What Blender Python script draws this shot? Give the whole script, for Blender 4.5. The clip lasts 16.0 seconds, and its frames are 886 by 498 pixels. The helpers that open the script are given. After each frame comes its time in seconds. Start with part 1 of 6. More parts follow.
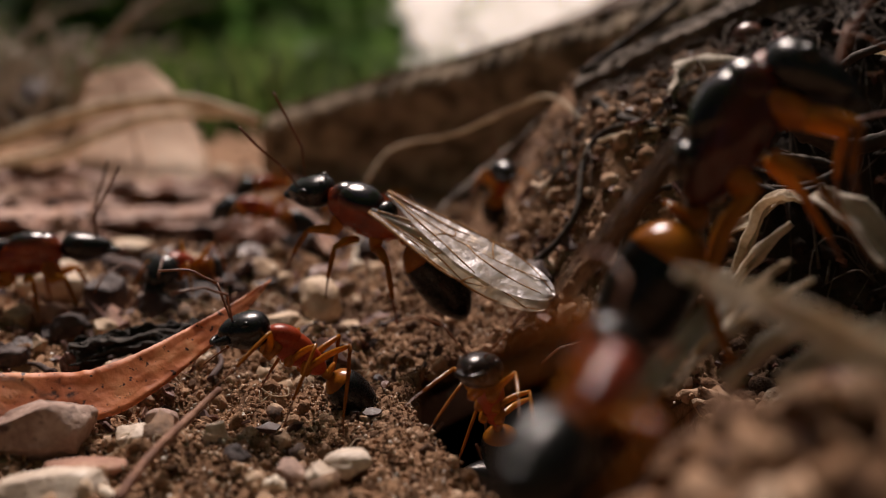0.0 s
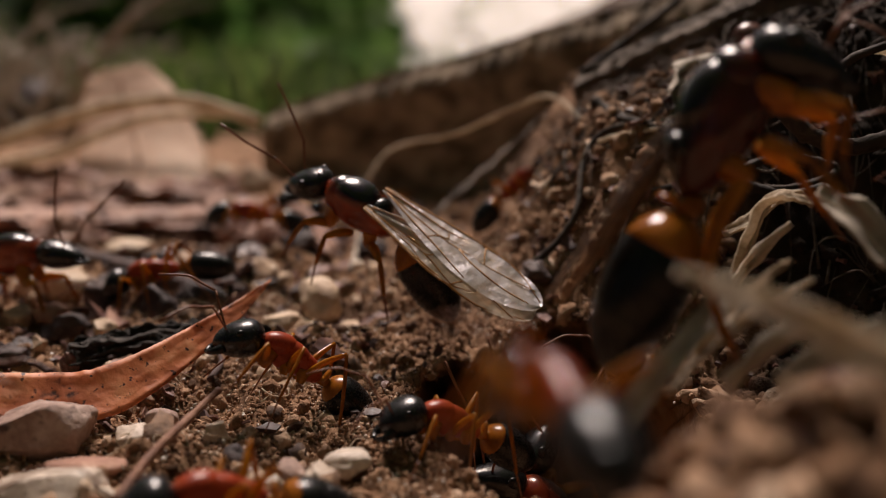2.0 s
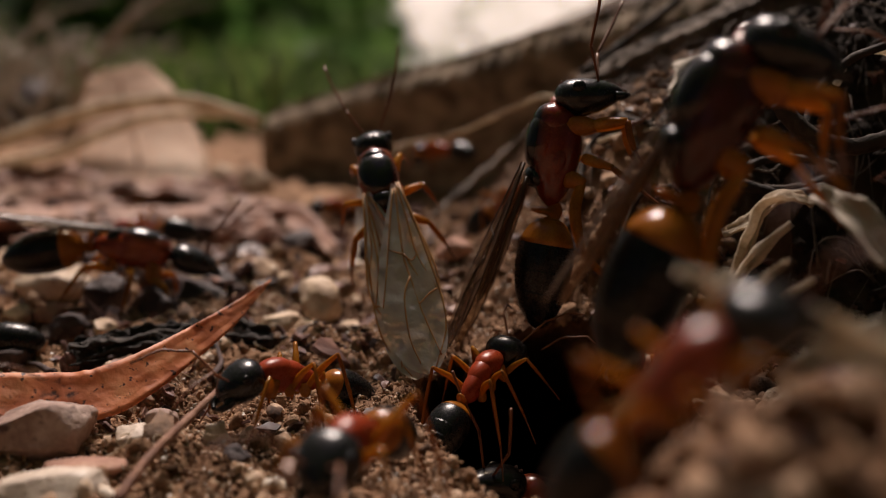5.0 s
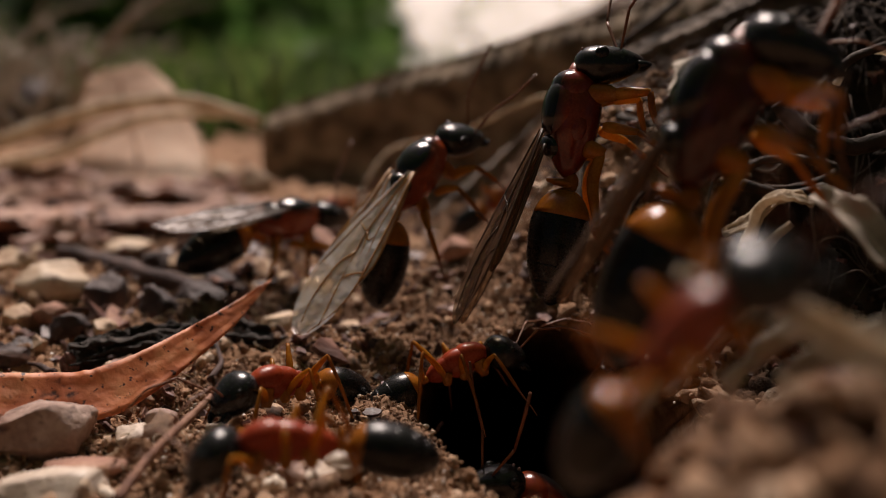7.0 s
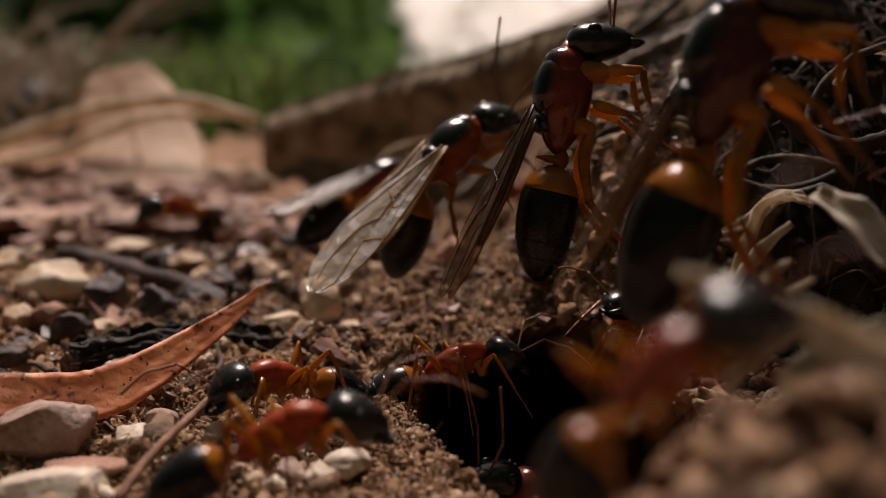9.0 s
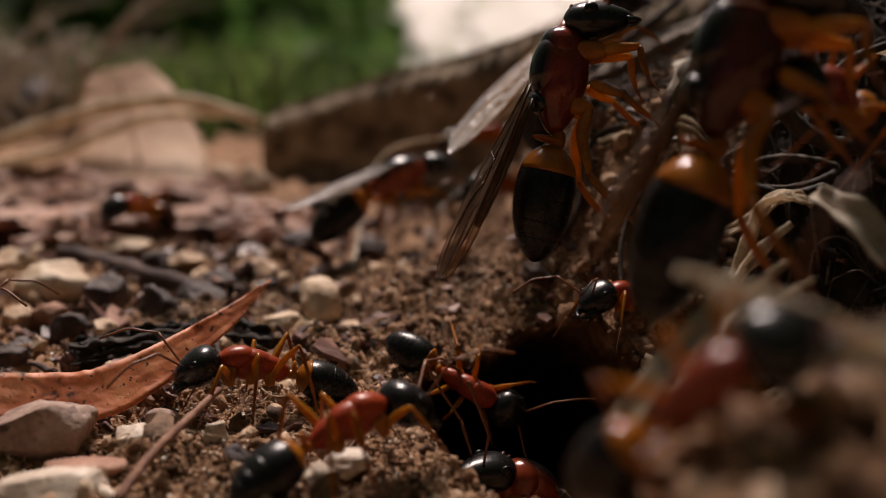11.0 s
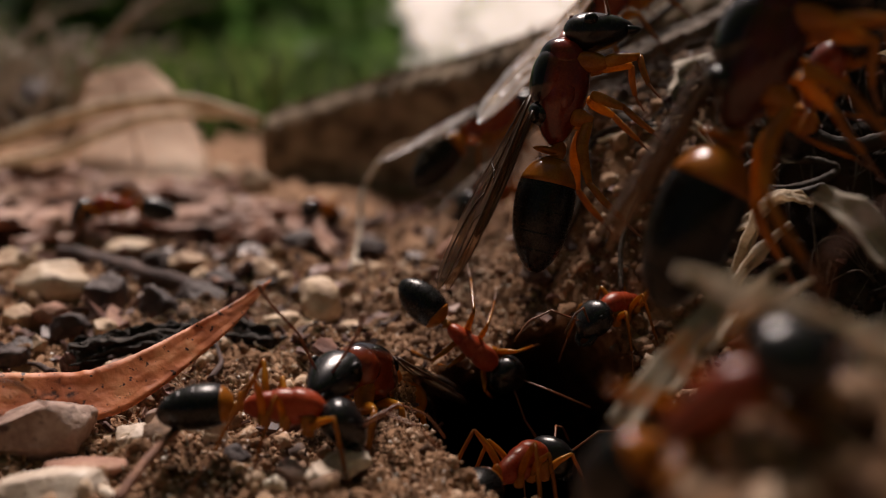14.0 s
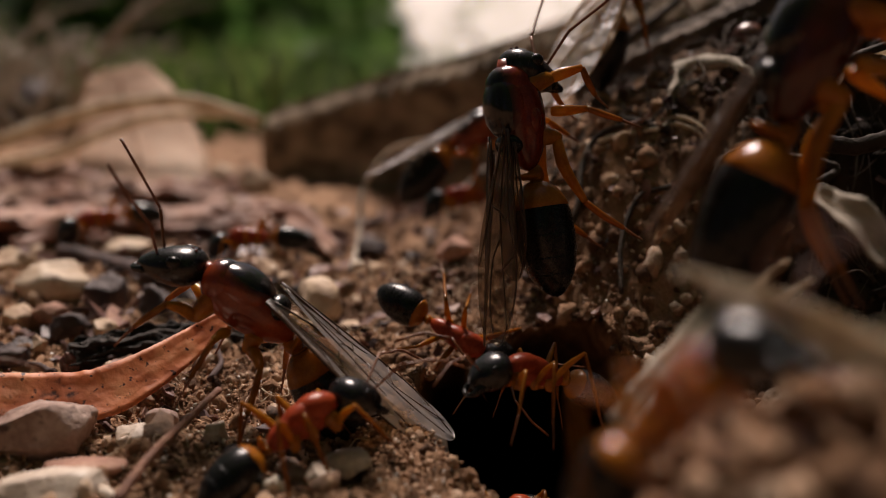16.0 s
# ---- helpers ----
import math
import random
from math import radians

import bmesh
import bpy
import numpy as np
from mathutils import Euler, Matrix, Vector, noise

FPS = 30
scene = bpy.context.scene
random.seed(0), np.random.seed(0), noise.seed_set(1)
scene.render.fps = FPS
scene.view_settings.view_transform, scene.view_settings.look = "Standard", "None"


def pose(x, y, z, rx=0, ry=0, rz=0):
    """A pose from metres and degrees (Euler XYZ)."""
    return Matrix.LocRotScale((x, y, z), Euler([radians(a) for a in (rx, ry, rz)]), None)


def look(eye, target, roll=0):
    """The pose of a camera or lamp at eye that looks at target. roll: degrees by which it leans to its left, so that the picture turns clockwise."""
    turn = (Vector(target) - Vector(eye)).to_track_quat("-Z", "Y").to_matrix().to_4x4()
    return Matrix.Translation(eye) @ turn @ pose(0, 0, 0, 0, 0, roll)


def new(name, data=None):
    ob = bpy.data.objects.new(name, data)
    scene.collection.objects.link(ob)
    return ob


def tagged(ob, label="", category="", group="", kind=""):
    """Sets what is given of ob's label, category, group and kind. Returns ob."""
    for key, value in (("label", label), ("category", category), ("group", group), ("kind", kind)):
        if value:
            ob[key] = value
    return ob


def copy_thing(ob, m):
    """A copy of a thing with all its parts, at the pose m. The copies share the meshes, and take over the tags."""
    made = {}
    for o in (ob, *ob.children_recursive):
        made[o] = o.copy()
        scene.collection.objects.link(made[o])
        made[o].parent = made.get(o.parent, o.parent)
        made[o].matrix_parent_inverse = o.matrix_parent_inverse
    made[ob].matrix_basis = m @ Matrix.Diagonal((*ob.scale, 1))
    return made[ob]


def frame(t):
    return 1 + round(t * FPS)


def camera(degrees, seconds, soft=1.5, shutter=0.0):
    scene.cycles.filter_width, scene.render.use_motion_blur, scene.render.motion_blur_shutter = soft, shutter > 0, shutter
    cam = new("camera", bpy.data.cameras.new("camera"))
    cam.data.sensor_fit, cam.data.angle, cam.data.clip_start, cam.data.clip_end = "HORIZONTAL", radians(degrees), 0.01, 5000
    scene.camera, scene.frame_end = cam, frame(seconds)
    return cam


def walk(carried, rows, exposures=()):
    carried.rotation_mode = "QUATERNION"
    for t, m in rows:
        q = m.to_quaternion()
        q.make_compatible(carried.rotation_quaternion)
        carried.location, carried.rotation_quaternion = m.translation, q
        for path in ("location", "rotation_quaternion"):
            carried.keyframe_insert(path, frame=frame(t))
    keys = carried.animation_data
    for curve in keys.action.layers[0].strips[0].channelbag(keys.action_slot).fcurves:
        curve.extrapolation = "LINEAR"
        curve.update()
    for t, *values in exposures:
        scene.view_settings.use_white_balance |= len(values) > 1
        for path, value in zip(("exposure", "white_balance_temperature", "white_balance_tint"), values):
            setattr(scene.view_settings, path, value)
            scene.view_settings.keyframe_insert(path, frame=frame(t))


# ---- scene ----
cam = camera(45, 16.0, soft=0.7)
cam.data.dof.use_dof = True
cam.data.dof.focus_distance = 0.0605
cam.data.dof.aperture_fstop = 28.5
walk(cam, [(0.0, pose(0, 0, 0.0242, 83, 0, 0)), (16.0, pose(0, 0, 0.0242, 83, 0, 0))], [(0.0, 0.47, 6880, 20.5), (16.0, 0.47, 6880, 20.5)])

# ---- light: a shaded clearing under an overcast sky, brightest behind the scene ----
world = bpy.data.worlds.new("world")
scene.world = world
world.use_nodes = True
wn = world.node_tree.nodes
sky = wn.new("ShaderNodeTexSky")
sky.sky_type = "NISHITA"
sky.sun_disc = False
sky.sun_elevation = radians(58)
sky.air_density = 0.6
sky.dust_density = 4.0
sky.ozone_density = 0.5
sky.sun_rotation = radians(-9)
wn["Background"].inputs["Strength"].default_value = 0.029
world.node_tree.links.new(sky.outputs[0], wn["Background"].inputs["Color"])
sun = new("sun", bpy.data.lights.new("sun", "SUN"))
sun.data.energy = 3.5
sun.data.angle = radians(20)
sun.data.color = (1.0, 0.92, 0.83)
sun.matrix_world = look((-0.1, 0.66, 1.2), (0, 0, 0))

MM = 0.001
rng = random.Random(11)


# ---- materials ----
def material(name, stops, scale=400.0, rough=0.8, bump=0.3, grain=3000.0, random_by="", spec=0.4, detail=6.0, stretch=(1, 1, 1), coat=0.0, subsurface=0.0, hue_spread=0.25):
    m = bpy.data.materials.new(name)
    m.use_nodes = True
    nodes, links = m.node_tree.nodes, m.node_tree.links
    b = nodes["Principled BSDF"]
    co = nodes.new("ShaderNodeTexCoord")
    mp = nodes.new("ShaderNodeMapping")
    mp.inputs["Scale"].default_value = stretch
    links.new(co.outputs["Object"], mp.inputs[0])
    n1 = nodes.new("ShaderNodeTexNoise")
    n1.inputs["Scale"].default_value, n1.inputs["Detail"].default_value = scale, detail
    n2 = nodes.new("ShaderNodeTexNoise")
    n2.inputs["Scale"].default_value, n2.inputs["Detail"].default_value = grain, 4.0
    for n in (n1, n2):
        links.new(mp.outputs[0], n.inputs["Vector"])
    mix = nodes.new("ShaderNodeMath")
    mix.operation = "MULTIPLY_ADD"
    mix.inputs[1].default_value, mix.inputs[2].default_value = 0.35, -0.17
    links.new(n2.outputs[0], mix.inputs[0])
    add = nodes.new("ShaderNodeMath")
    links.new(n1.outputs[0], add.inputs[0])
    links.new(mix.outputs[0], add.inputs[1])
    last = add
    if random_by:
        if random_by == "island":
            info = nodes.new("ShaderNodeNewGeometry")
            socket = info.outputs["Random Per Island"]
        else:
            info = nodes.new("ShaderNodeObjectInfo")
            socket = info.outputs["Random"]
        spread = nodes.new("ShaderNodeMath")
        spread.operation = "MULTIPLY_ADD"
        spread.inputs[1].default_value, spread.inputs[2].default_value = hue_spread * 2, -hue_spread
        links.new(socket, spread.inputs[0])
        last = nodes.new("ShaderNodeMath")
        links.new(add.outputs[0], last.inputs[0])
        links.new(spread.outputs[0], last.inputs[1])
    ramp = nodes.new("ShaderNodeValToRGB")
    while len(ramp.color_ramp.elements) < len(stops):
        ramp.color_ramp.elements.new(0.5)
    for e, (p, c) in zip(ramp.color_ramp.elements, stops):
        e.position, e.color = p, (*c, 1)
    links.new(last.outputs[0], ramp.inputs[0])
    links.new(ramp.outputs[0], b.inputs["Base Color"])
    rr = nodes.new("ShaderNodeMapRange")
    rr.inputs["To Min"].default_value, rr.inputs["To Max"].default_value = max(0.03, rough - 0.12), min(1, rough + 0.12)
    links.new(n2.outputs[0], rr.inputs[0])
    links.new(rr.outputs[0], b.inputs["Roughness"])
    b.inputs["Specular IOR Level"].default_value = spec
    b.inputs["Coat Weight"].default_value = coat
    b.inputs["Coat Roughness"].default_value = 0.12
    if subsurface:
        b.inputs["Subsurface Weight"].default_value = subsurface
        b.inputs["Subsurface Scale"].default_value = 0.0006
        b.inputs["Subsurface Radius"].default_value = (1, 0.4, 0.15)
    if bump:
        bp = nodes.new("ShaderNodeBump")
        bp.inputs["Strength"].default_value, bp.inputs["Distance"].default_value = bump, 0.0004
        links.new(add.outputs[0], bp.inputs["Height"])
        links.new(bp.outputs[0], b.inputs["Normal"])
    return m


SOIL = material("soil", [(0.28, (0.07, 0.036, 0.021)), (0.46, (0.2, 0.108, 0.06)), (0.62, (0.34, 0.198, 0.116)), (0.8, (0.47, 0.31, 0.2))], 420, 0.95, 0.9, 5200, spec=0.2)
CRUMB = material("soil_crumb", [(0.1, (0.07, 0.036, 0.021)), (0.38, (0.2, 0.108, 0.06)), (0.6, (0.33, 0.192, 0.114)), (0.78, (0.45, 0.295, 0.195)), (0.95, (0.6, 0.47, 0.36))], 900, 0.95, 0.9, 7000, "island", spec=0.2, hue_spread=0.34)


def with_humus_shade(m):
    """Dark leaf mould on the bank, in uneven patches, over the sandy soil; mossy litter far off. Shade on the right and
    on the near mound is put into its colour too.
    """
    nodes, links = m.node_tree.nodes, m.node_tree.links
    b = nodes["Principled BSDF"]
    ramp = b.inputs["Base Color"].links[0].from_node
    co = nodes.new("ShaderNodeTexCoord")
    sep = nodes.new("ShaderNodeSeparateXYZ")
    links.new(co.outputs["Object"], sep.inputs[0])
    patch = nodes.new("ShaderNodeTexNoise")
    patch.inputs["Scale"].default_value, patch.inputs["Detail"].default_value = 70, 2
    links.new(co.outputs["Object"], patch.inputs["Vector"])
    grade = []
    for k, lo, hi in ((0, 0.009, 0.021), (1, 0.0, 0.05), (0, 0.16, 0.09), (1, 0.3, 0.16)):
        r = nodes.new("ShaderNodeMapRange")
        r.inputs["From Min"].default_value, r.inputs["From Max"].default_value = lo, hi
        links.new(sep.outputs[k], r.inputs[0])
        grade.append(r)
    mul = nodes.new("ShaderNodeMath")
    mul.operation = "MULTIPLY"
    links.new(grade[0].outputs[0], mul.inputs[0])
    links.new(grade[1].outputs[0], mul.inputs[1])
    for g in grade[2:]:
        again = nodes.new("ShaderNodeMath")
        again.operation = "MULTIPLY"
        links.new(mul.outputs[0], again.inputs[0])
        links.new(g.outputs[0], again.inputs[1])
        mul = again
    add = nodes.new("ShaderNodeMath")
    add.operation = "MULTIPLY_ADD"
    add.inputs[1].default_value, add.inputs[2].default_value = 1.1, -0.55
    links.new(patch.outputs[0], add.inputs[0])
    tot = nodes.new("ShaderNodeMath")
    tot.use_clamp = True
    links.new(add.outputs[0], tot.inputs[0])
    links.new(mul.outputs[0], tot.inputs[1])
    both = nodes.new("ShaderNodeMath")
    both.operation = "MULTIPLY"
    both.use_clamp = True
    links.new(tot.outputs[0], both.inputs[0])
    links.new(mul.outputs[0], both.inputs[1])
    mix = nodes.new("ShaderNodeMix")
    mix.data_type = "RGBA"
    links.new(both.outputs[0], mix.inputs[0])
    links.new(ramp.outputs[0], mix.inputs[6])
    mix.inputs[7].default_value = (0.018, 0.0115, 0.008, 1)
    far = nodes.new("ShaderNodeVectorMath")
    far.operation = "LENGTH"
    links.new(co.outputs["Object"], far.inputs[0])
    reach = nodes.new("ShaderNodeMapRange")
    reach.inputs["From Min"].default_value, reach.inputs["From Max"].default_value = 0.22, 0.7
    links.new(far.outputs["Value"], reach.inputs[0])
    litter = nodes.new("ShaderNodeTexNoise")
    litter.inputs["Scale"].default_value, litter.inputs["Detail"].default_value = 9, 8
    links.new(co.outputs["Object"], litter.inputs["Vector"])
    tones = nodes.new("ShaderNodeValToRGB")
    for e, p, c in zip(tones.color_ramp.elements, (0.35, 0.65), ((0.03, 0.042, 0.014, 1), (0.12, 0.085, 0.045, 1))):
        e.position, e.color = p, c
    links.new(litter.outputs[0], tones.inputs[0])
    last = nodes.new("ShaderNodeMix")
    last.data_type = "RGBA"
    links.new(reach.outputs[0], last.inputs[0])
    links.new(mix.outputs[2], last.inputs[6])
    links.new(tones.outputs[0], last.inputs[7])
    links.new(last.outputs[2], b.inputs["Base Color"])


with_humus_shade(SOIL)
with_humus_shade(CRUMB)


def tinted(m, scale, lo, hi, colour, detail=3.0):
    """Lays stains of another colour over a material, where a noise lies between lo and hi and above."""
    nodes, links = m.node_tree.nodes, m.node_tree.links
    b = nodes["Principled BSDF"]
    under = b.inputs["Base Color"].links[0].from_socket
    co = nodes.new("ShaderNodeTexCoord")
    n = nodes.new("ShaderNodeTexNoise")
    n.inputs["Scale"].default_value, n.inputs["Detail"].default_value = scale, detail
    links.new(co.outputs["Object"], n.inputs["Vector"])
    r = nodes.new("ShaderNodeMapRange")
    r.inputs["From Min"].default_value, r.inputs["From Max"].default_value = lo, hi
    links.new(n.outputs[0], r.inputs[0])
    mix = nodes.new("ShaderNodeMix")
    mix.data_type = "RGBA"
    links.new(r.outputs[0], mix.inputs[0])
    links.new(under, mix.inputs[6])
    mix.inputs[7].default_value = (*colour, 1)
    links.new(mix.outputs[2], b.inputs["Base Color"])


tinted(SOIL, 85, 0.52, 0.74, (0.085, 0.046, 0.03), 5)
tinted(CRUMB, 85, 0.54, 0.76, (0.085, 0.048, 0.032), 5)
GRIT = material("mixed_grit", [(0.1, (0.06, 0.036, 0.027)), (0.35, (0.24, 0.14, 0.085)), (0.55, (0.42, 0.27, 0.165)), (0.75, (0.56, 0.42, 0.3)), (0.95, (0.72, 0.63, 0.53))], 600, 0.8, 0.5, 3500, "island", hue_spread=0.4)
STONE_GREY = material("grey_brown_stone", [(0.3, (0.16, 0.098, 0.076)), (0.5, (0.32, 0.215, 0.175)), (0.7, (0.48, 0.36, 0.305))], 420, 0.8, 0.6, 3000)
STONE_CREAM = material("cream_stone", [(0.3, (0.33, 0.205, 0.13)), (0.5, (0.52, 0.375, 0.255)), (0.75, (0.68, 0.56, 0.44))], 500, 0.7, 0.35, 3500, "object", hue_spread=0.12)
STONE_RED = material("reddish_stone", [(0.3, (0.22, 0.105, 0.07)), (0.55, (0.37, 0.195, 0.135)), (0.75, (0.48, 0.3, 0.22))], 500, 0.8, 0.3, 3500)
STONE_DARK = material("dark_lump", [(0.3, (0.02, 0.012, 0.012)), (0.55, (0.055, 0.034, 0.032)), (0.8, (0.12, 0.08, 0.07))], 450, 0.7, 0.6, 3000, "object", hue_spread=0.1)
LEAF = material("dry_orange_leaf", [(0.27, (0.07, 0.022, 0.01)), (0.36, (0.52, 0.145, 0.055)), (0.55, (0.7, 0.23, 0.088)), (0.75, (0.82, 0.37, 0.17))], 420, 0.55, 0.35, 2600, spec=0.45)
LEAF_RED = material("dry_red_leaf", [(0.3, (0.16, 0.07, 0.047)), (0.55, (0.34, 0.17, 0.115)), (0.75, (0.5, 0.31, 0.22))], 260, 0.6, 0.3, 2000)
LEAF_TAN = material("dry_tan_leaf", [(0.3, (0.45, 0.28, 0.18)), (0.5, (0.66, 0.46, 0.33)), (0.7, (0.8, 0.63, 0.49))], 110, 0.7, 0.3, 900)
BARK_DARK = material("charred_bark", [(0.3, (0.008, 0.006, 0.005)), (0.6, (0.03, 0.022, 0.018)), (0.8, (0.1, 0.075, 0.06))], 600, 0.85, 0.8, 2800, stretch=(1, 3, 1))
TWIG = material("twig_bark", [(0.3, (0.1, 0.04, 0.025)), (0.55, (0.22, 0.1, 0.06)), (0.8, (0.34, 0.19, 0.12))], 700, 0.75, 0.5, 3000)
TWIG_DARK = material("dark_twig_bark", [(0.3, (0.025, 0.013, 0.012)), (0.6, (0.07, 0.04, 0.035)), (0.8, (0.14, 0.09, 0.08))], 600, 0.8, 0.5, 3000)
STRAW = material("dry_straw", [(0.25, (0.34, 0.25, 0.16)), (0.5, (0.62, 0.51, 0.38)), (0.75, (0.8, 0.72, 0.6))], 500, 0.7, 0.35, 4000, "object", hue_spread=0.12)
STRAW_GREY = material("weathered_grey_straw", [(0.25, (0.2, 0.165, 0.13)), (0.5, (0.39, 0.335, 0.27)), (0.75, (0.55, 0.48, 0.4))], 300, 0.8, 0.5, 2500)
ROOT = material("dry_root", [(0.25, (0.016, 0.01, 0.007)), (0.5, (0.042, 0.028, 0.019)), (0.75, (0.105, 0.074, 0.053))], 600, 0.8, 0.5, 4000, "object", hue_spread=0.12)
PLANK = material("weathered_wood", [(0.3, (0.055, 0.038, 0.025)), (0.46, (0.19, 0.138, 0.092)), (0.6, (0.33, 0.25, 0.175)), (0.78, (0.48, 0.375, 0.275))], 260, 0.9, 0.9, 1600, stretch=(1, 1, 1.5))
BARK_GREY = material("grey_bark", [(0.3, (0.022, 0.016, 0.012)), (0.5, (0.082, 0.06, 0.045)), (0.72, (0.2, 0.155, 0.125))], 300, 0.9, 0.7, 1800, stretch=(0.5, 1, 2))
FOLIAGE = material("green_foliage", [(0.2, (0.035, 0.085, 0.02)), (0.5, (0.095, 0.2, 0.045)), (0.75, (0.2, 0.31, 0.09))], 12, 0.6, 0.1, 60, "island", spec=0.3)


def leafy(m, amount):
    """Lets light through thin leaves."""
    nodes, links = m.node_tree.nodes, m.node_tree.links
    b = nodes["Principled BSDF"]
    glow = nodes.new("ShaderNodeBsdfTranslucent")
    links.new(b.inputs["Base Color"].links[0].from_socket, glow.inputs[0])
    mix = nodes.new("ShaderNodeMixShader")
    mix.inputs[0].default_value = amount
    links.new(b.outputs[0], mix.inputs[1])
    links.new(glow.outputs[0], mix.inputs[2])
    links.new(mix.outputs[0], nodes["Material Output"].inputs["Surface"])


tinted(LEAF, 2700, 0.63, 0.7, (0.06, 0.02, 0.012), 2)
tinted(LEAF, 160, 0.55, 0.75, (0.32, 0.085, 0.03), 4)
tinted(STONE_GREY, 900, 0.58, 0.68, (0.1, 0.06, 0.05), 3)
tinted(STONE_CREAM, 700, 0.6, 0.72, (0.22, 0.13, 0.085), 3)
leafy(FOLIAGE, 0.6)
leafy(LEAF, 0.25)
leafy(LEAF_RED, 0.3)
leafy(STRAW, 0.5)
leafy(LEAF_TAN, 0.45)
GRASS = material("shaded_grass", [(0.2, (0.03, 0.055, 0.013)), (0.5, (0.075, 0.13, 0.03)), (0.75, (0.15, 0.2, 0.055))], 12, 0.6, 0.1, 60, "island", spec=0.3)
leafy(GRASS, 0.5)
STEM = material("shrub_stem", [(0.3, (0.03, 0.022, 0.016)), (0.6, (0.08, 0.06, 0.045))], 60, 0.9, 0.4, 500)
SEED = material("shiny_seed", [(0.3, (0.06, 0.022, 0.016)), (0.6, (0.13, 0.05, 0.035)), (0.8, (0.2, 0.1, 0.07))], 300, 0.25, 0.1, 2500, spec=0.6)

BLACK = material("black_cuticle", [(0.3, (0.004, 0.0038, 0.004)), (0.7, (0.012, 0.011, 0.012))], 800, 0.24, 0.06, 9000, spec=0.42)
GASTER = material("black_gaster", [(0.3, (0.003, 0.0028, 0.003)), (0.7, (0.009, 0.008, 0.008))], 700, 0.27, 0.05, 9000, spec=0.3)
RED = material("red_brown_cuticle", [(0.3, (0.25, 0.03, 0.011)), (0.55, (0.38, 0.054, 0.017)), (0.8, (0.49, 0.1, 0.027))], 500, 0.3, 0.08, 7000, spec=0.32)
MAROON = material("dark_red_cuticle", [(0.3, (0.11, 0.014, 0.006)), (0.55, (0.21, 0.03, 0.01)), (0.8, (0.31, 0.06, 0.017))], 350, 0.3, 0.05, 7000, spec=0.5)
AMBER = material("orange_cuticle", [(0.3, (0.29, 0.08, 0.007)), (0.55, (0.46, 0.16, 0.013)), (0.8, (0.6, 0.27, 0.03))], 500, 0.2, 0.05, 7000, spec=0.5)
BAND = material("dark_orange_cuticle", [(0.3, (0.28, 0.08, 0.008)), (0.55, (0.46, 0.15, 0.014)), (0.8, (0.6, 0.25, 0.03))], 500, 0.2, 0.05, 7000, spec=0.5)
LEGM = material("amber_leg", [(0.3, (0.33, 0.11, 0.008)), (0.55, (0.52, 0.21, 0.016)), (0.8, (0.68, 0.34, 0.04))], 500, 0.2, 0.05, 7000, spec=0.5)
DARKLEG = material("brown_tarsus", [(0.3, (0.10, 0.03, 0.012)), (0.7, (0.22, 0.08, 0.03))], 500, 0.45, 0.05, 7000)
TIBIA = material("brown_amber_tibia", [(0.3, (0.22, 0.065, 0.008)), (0.55, (0.36, 0.125, 0.014)), (0.8, (0.5, 0.21, 0.03))], 500, 0.22, 0.05, 7000, spec=0.5)
leafy(TIBIA, 0.42)
leafy(LEGM, 0.5)
leafy(AMBER, 0.38)
leafy(BAND, 0.35)
leafy(RED, 0.24)


def dark_back(m, low, high):
    """Blackens a red cuticle from the flanks up to the back."""
    nodes, links = m.node_tree.nodes, m.node_tree.links
    b = nodes["Principled BSDF"]
    under = b.inputs["Base Color"].links[0].from_socket
    co = nodes.new("ShaderNodeTexCoord")
    sep = nodes.new("ShaderNodeSeparateXYZ")
    links.new(co.outputs["Object"], sep.inputs[0])
    r = nodes.new("ShaderNodeMapRange")
    r.inputs["From Min"].default_value, r.inputs["From Max"].default_value = low, high
    links.new(sep.outputs[2], r.inputs[0])
    mix = nodes.new("ShaderNodeMix")
    mix.data_type = "RGBA"
    links.new(r.outputs[0], mix.inputs[0])
    links.new(under, mix.inputs[6])
    mix.inputs[7].default_value = (0.006, 0.005, 0.005, 1)
    links.new(mix.outputs[2], b.inputs["Base Color"])
    return m


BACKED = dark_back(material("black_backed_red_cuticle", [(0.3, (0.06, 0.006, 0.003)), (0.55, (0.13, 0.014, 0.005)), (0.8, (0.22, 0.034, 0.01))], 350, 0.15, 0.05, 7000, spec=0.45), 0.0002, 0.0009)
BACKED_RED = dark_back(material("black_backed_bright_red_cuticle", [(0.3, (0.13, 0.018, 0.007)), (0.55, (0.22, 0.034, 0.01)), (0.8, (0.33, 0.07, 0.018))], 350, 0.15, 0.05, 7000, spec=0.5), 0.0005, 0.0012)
# Darker copy of BACKED with the near queen's shade put into its colour.
BACKED_SHADE = dark_back(material("black_backed_shaded_red_cuticle", [(0.3, (0.022, 0.0035, 0.002)), (0.55, (0.05, 0.0065, 0.003)), (0.8, (0.1, 0.016, 0.006))], 350, 0.16, 0.05, 7000, spec=0.42), -0.0002, 0.0007)
VEIN = material("wing_vein", [(0.3, (0.26, 0.11, 0.03)), (0.7, (0.45, 0.24, 0.08))], 500, 0.5, 0.0, 5000)


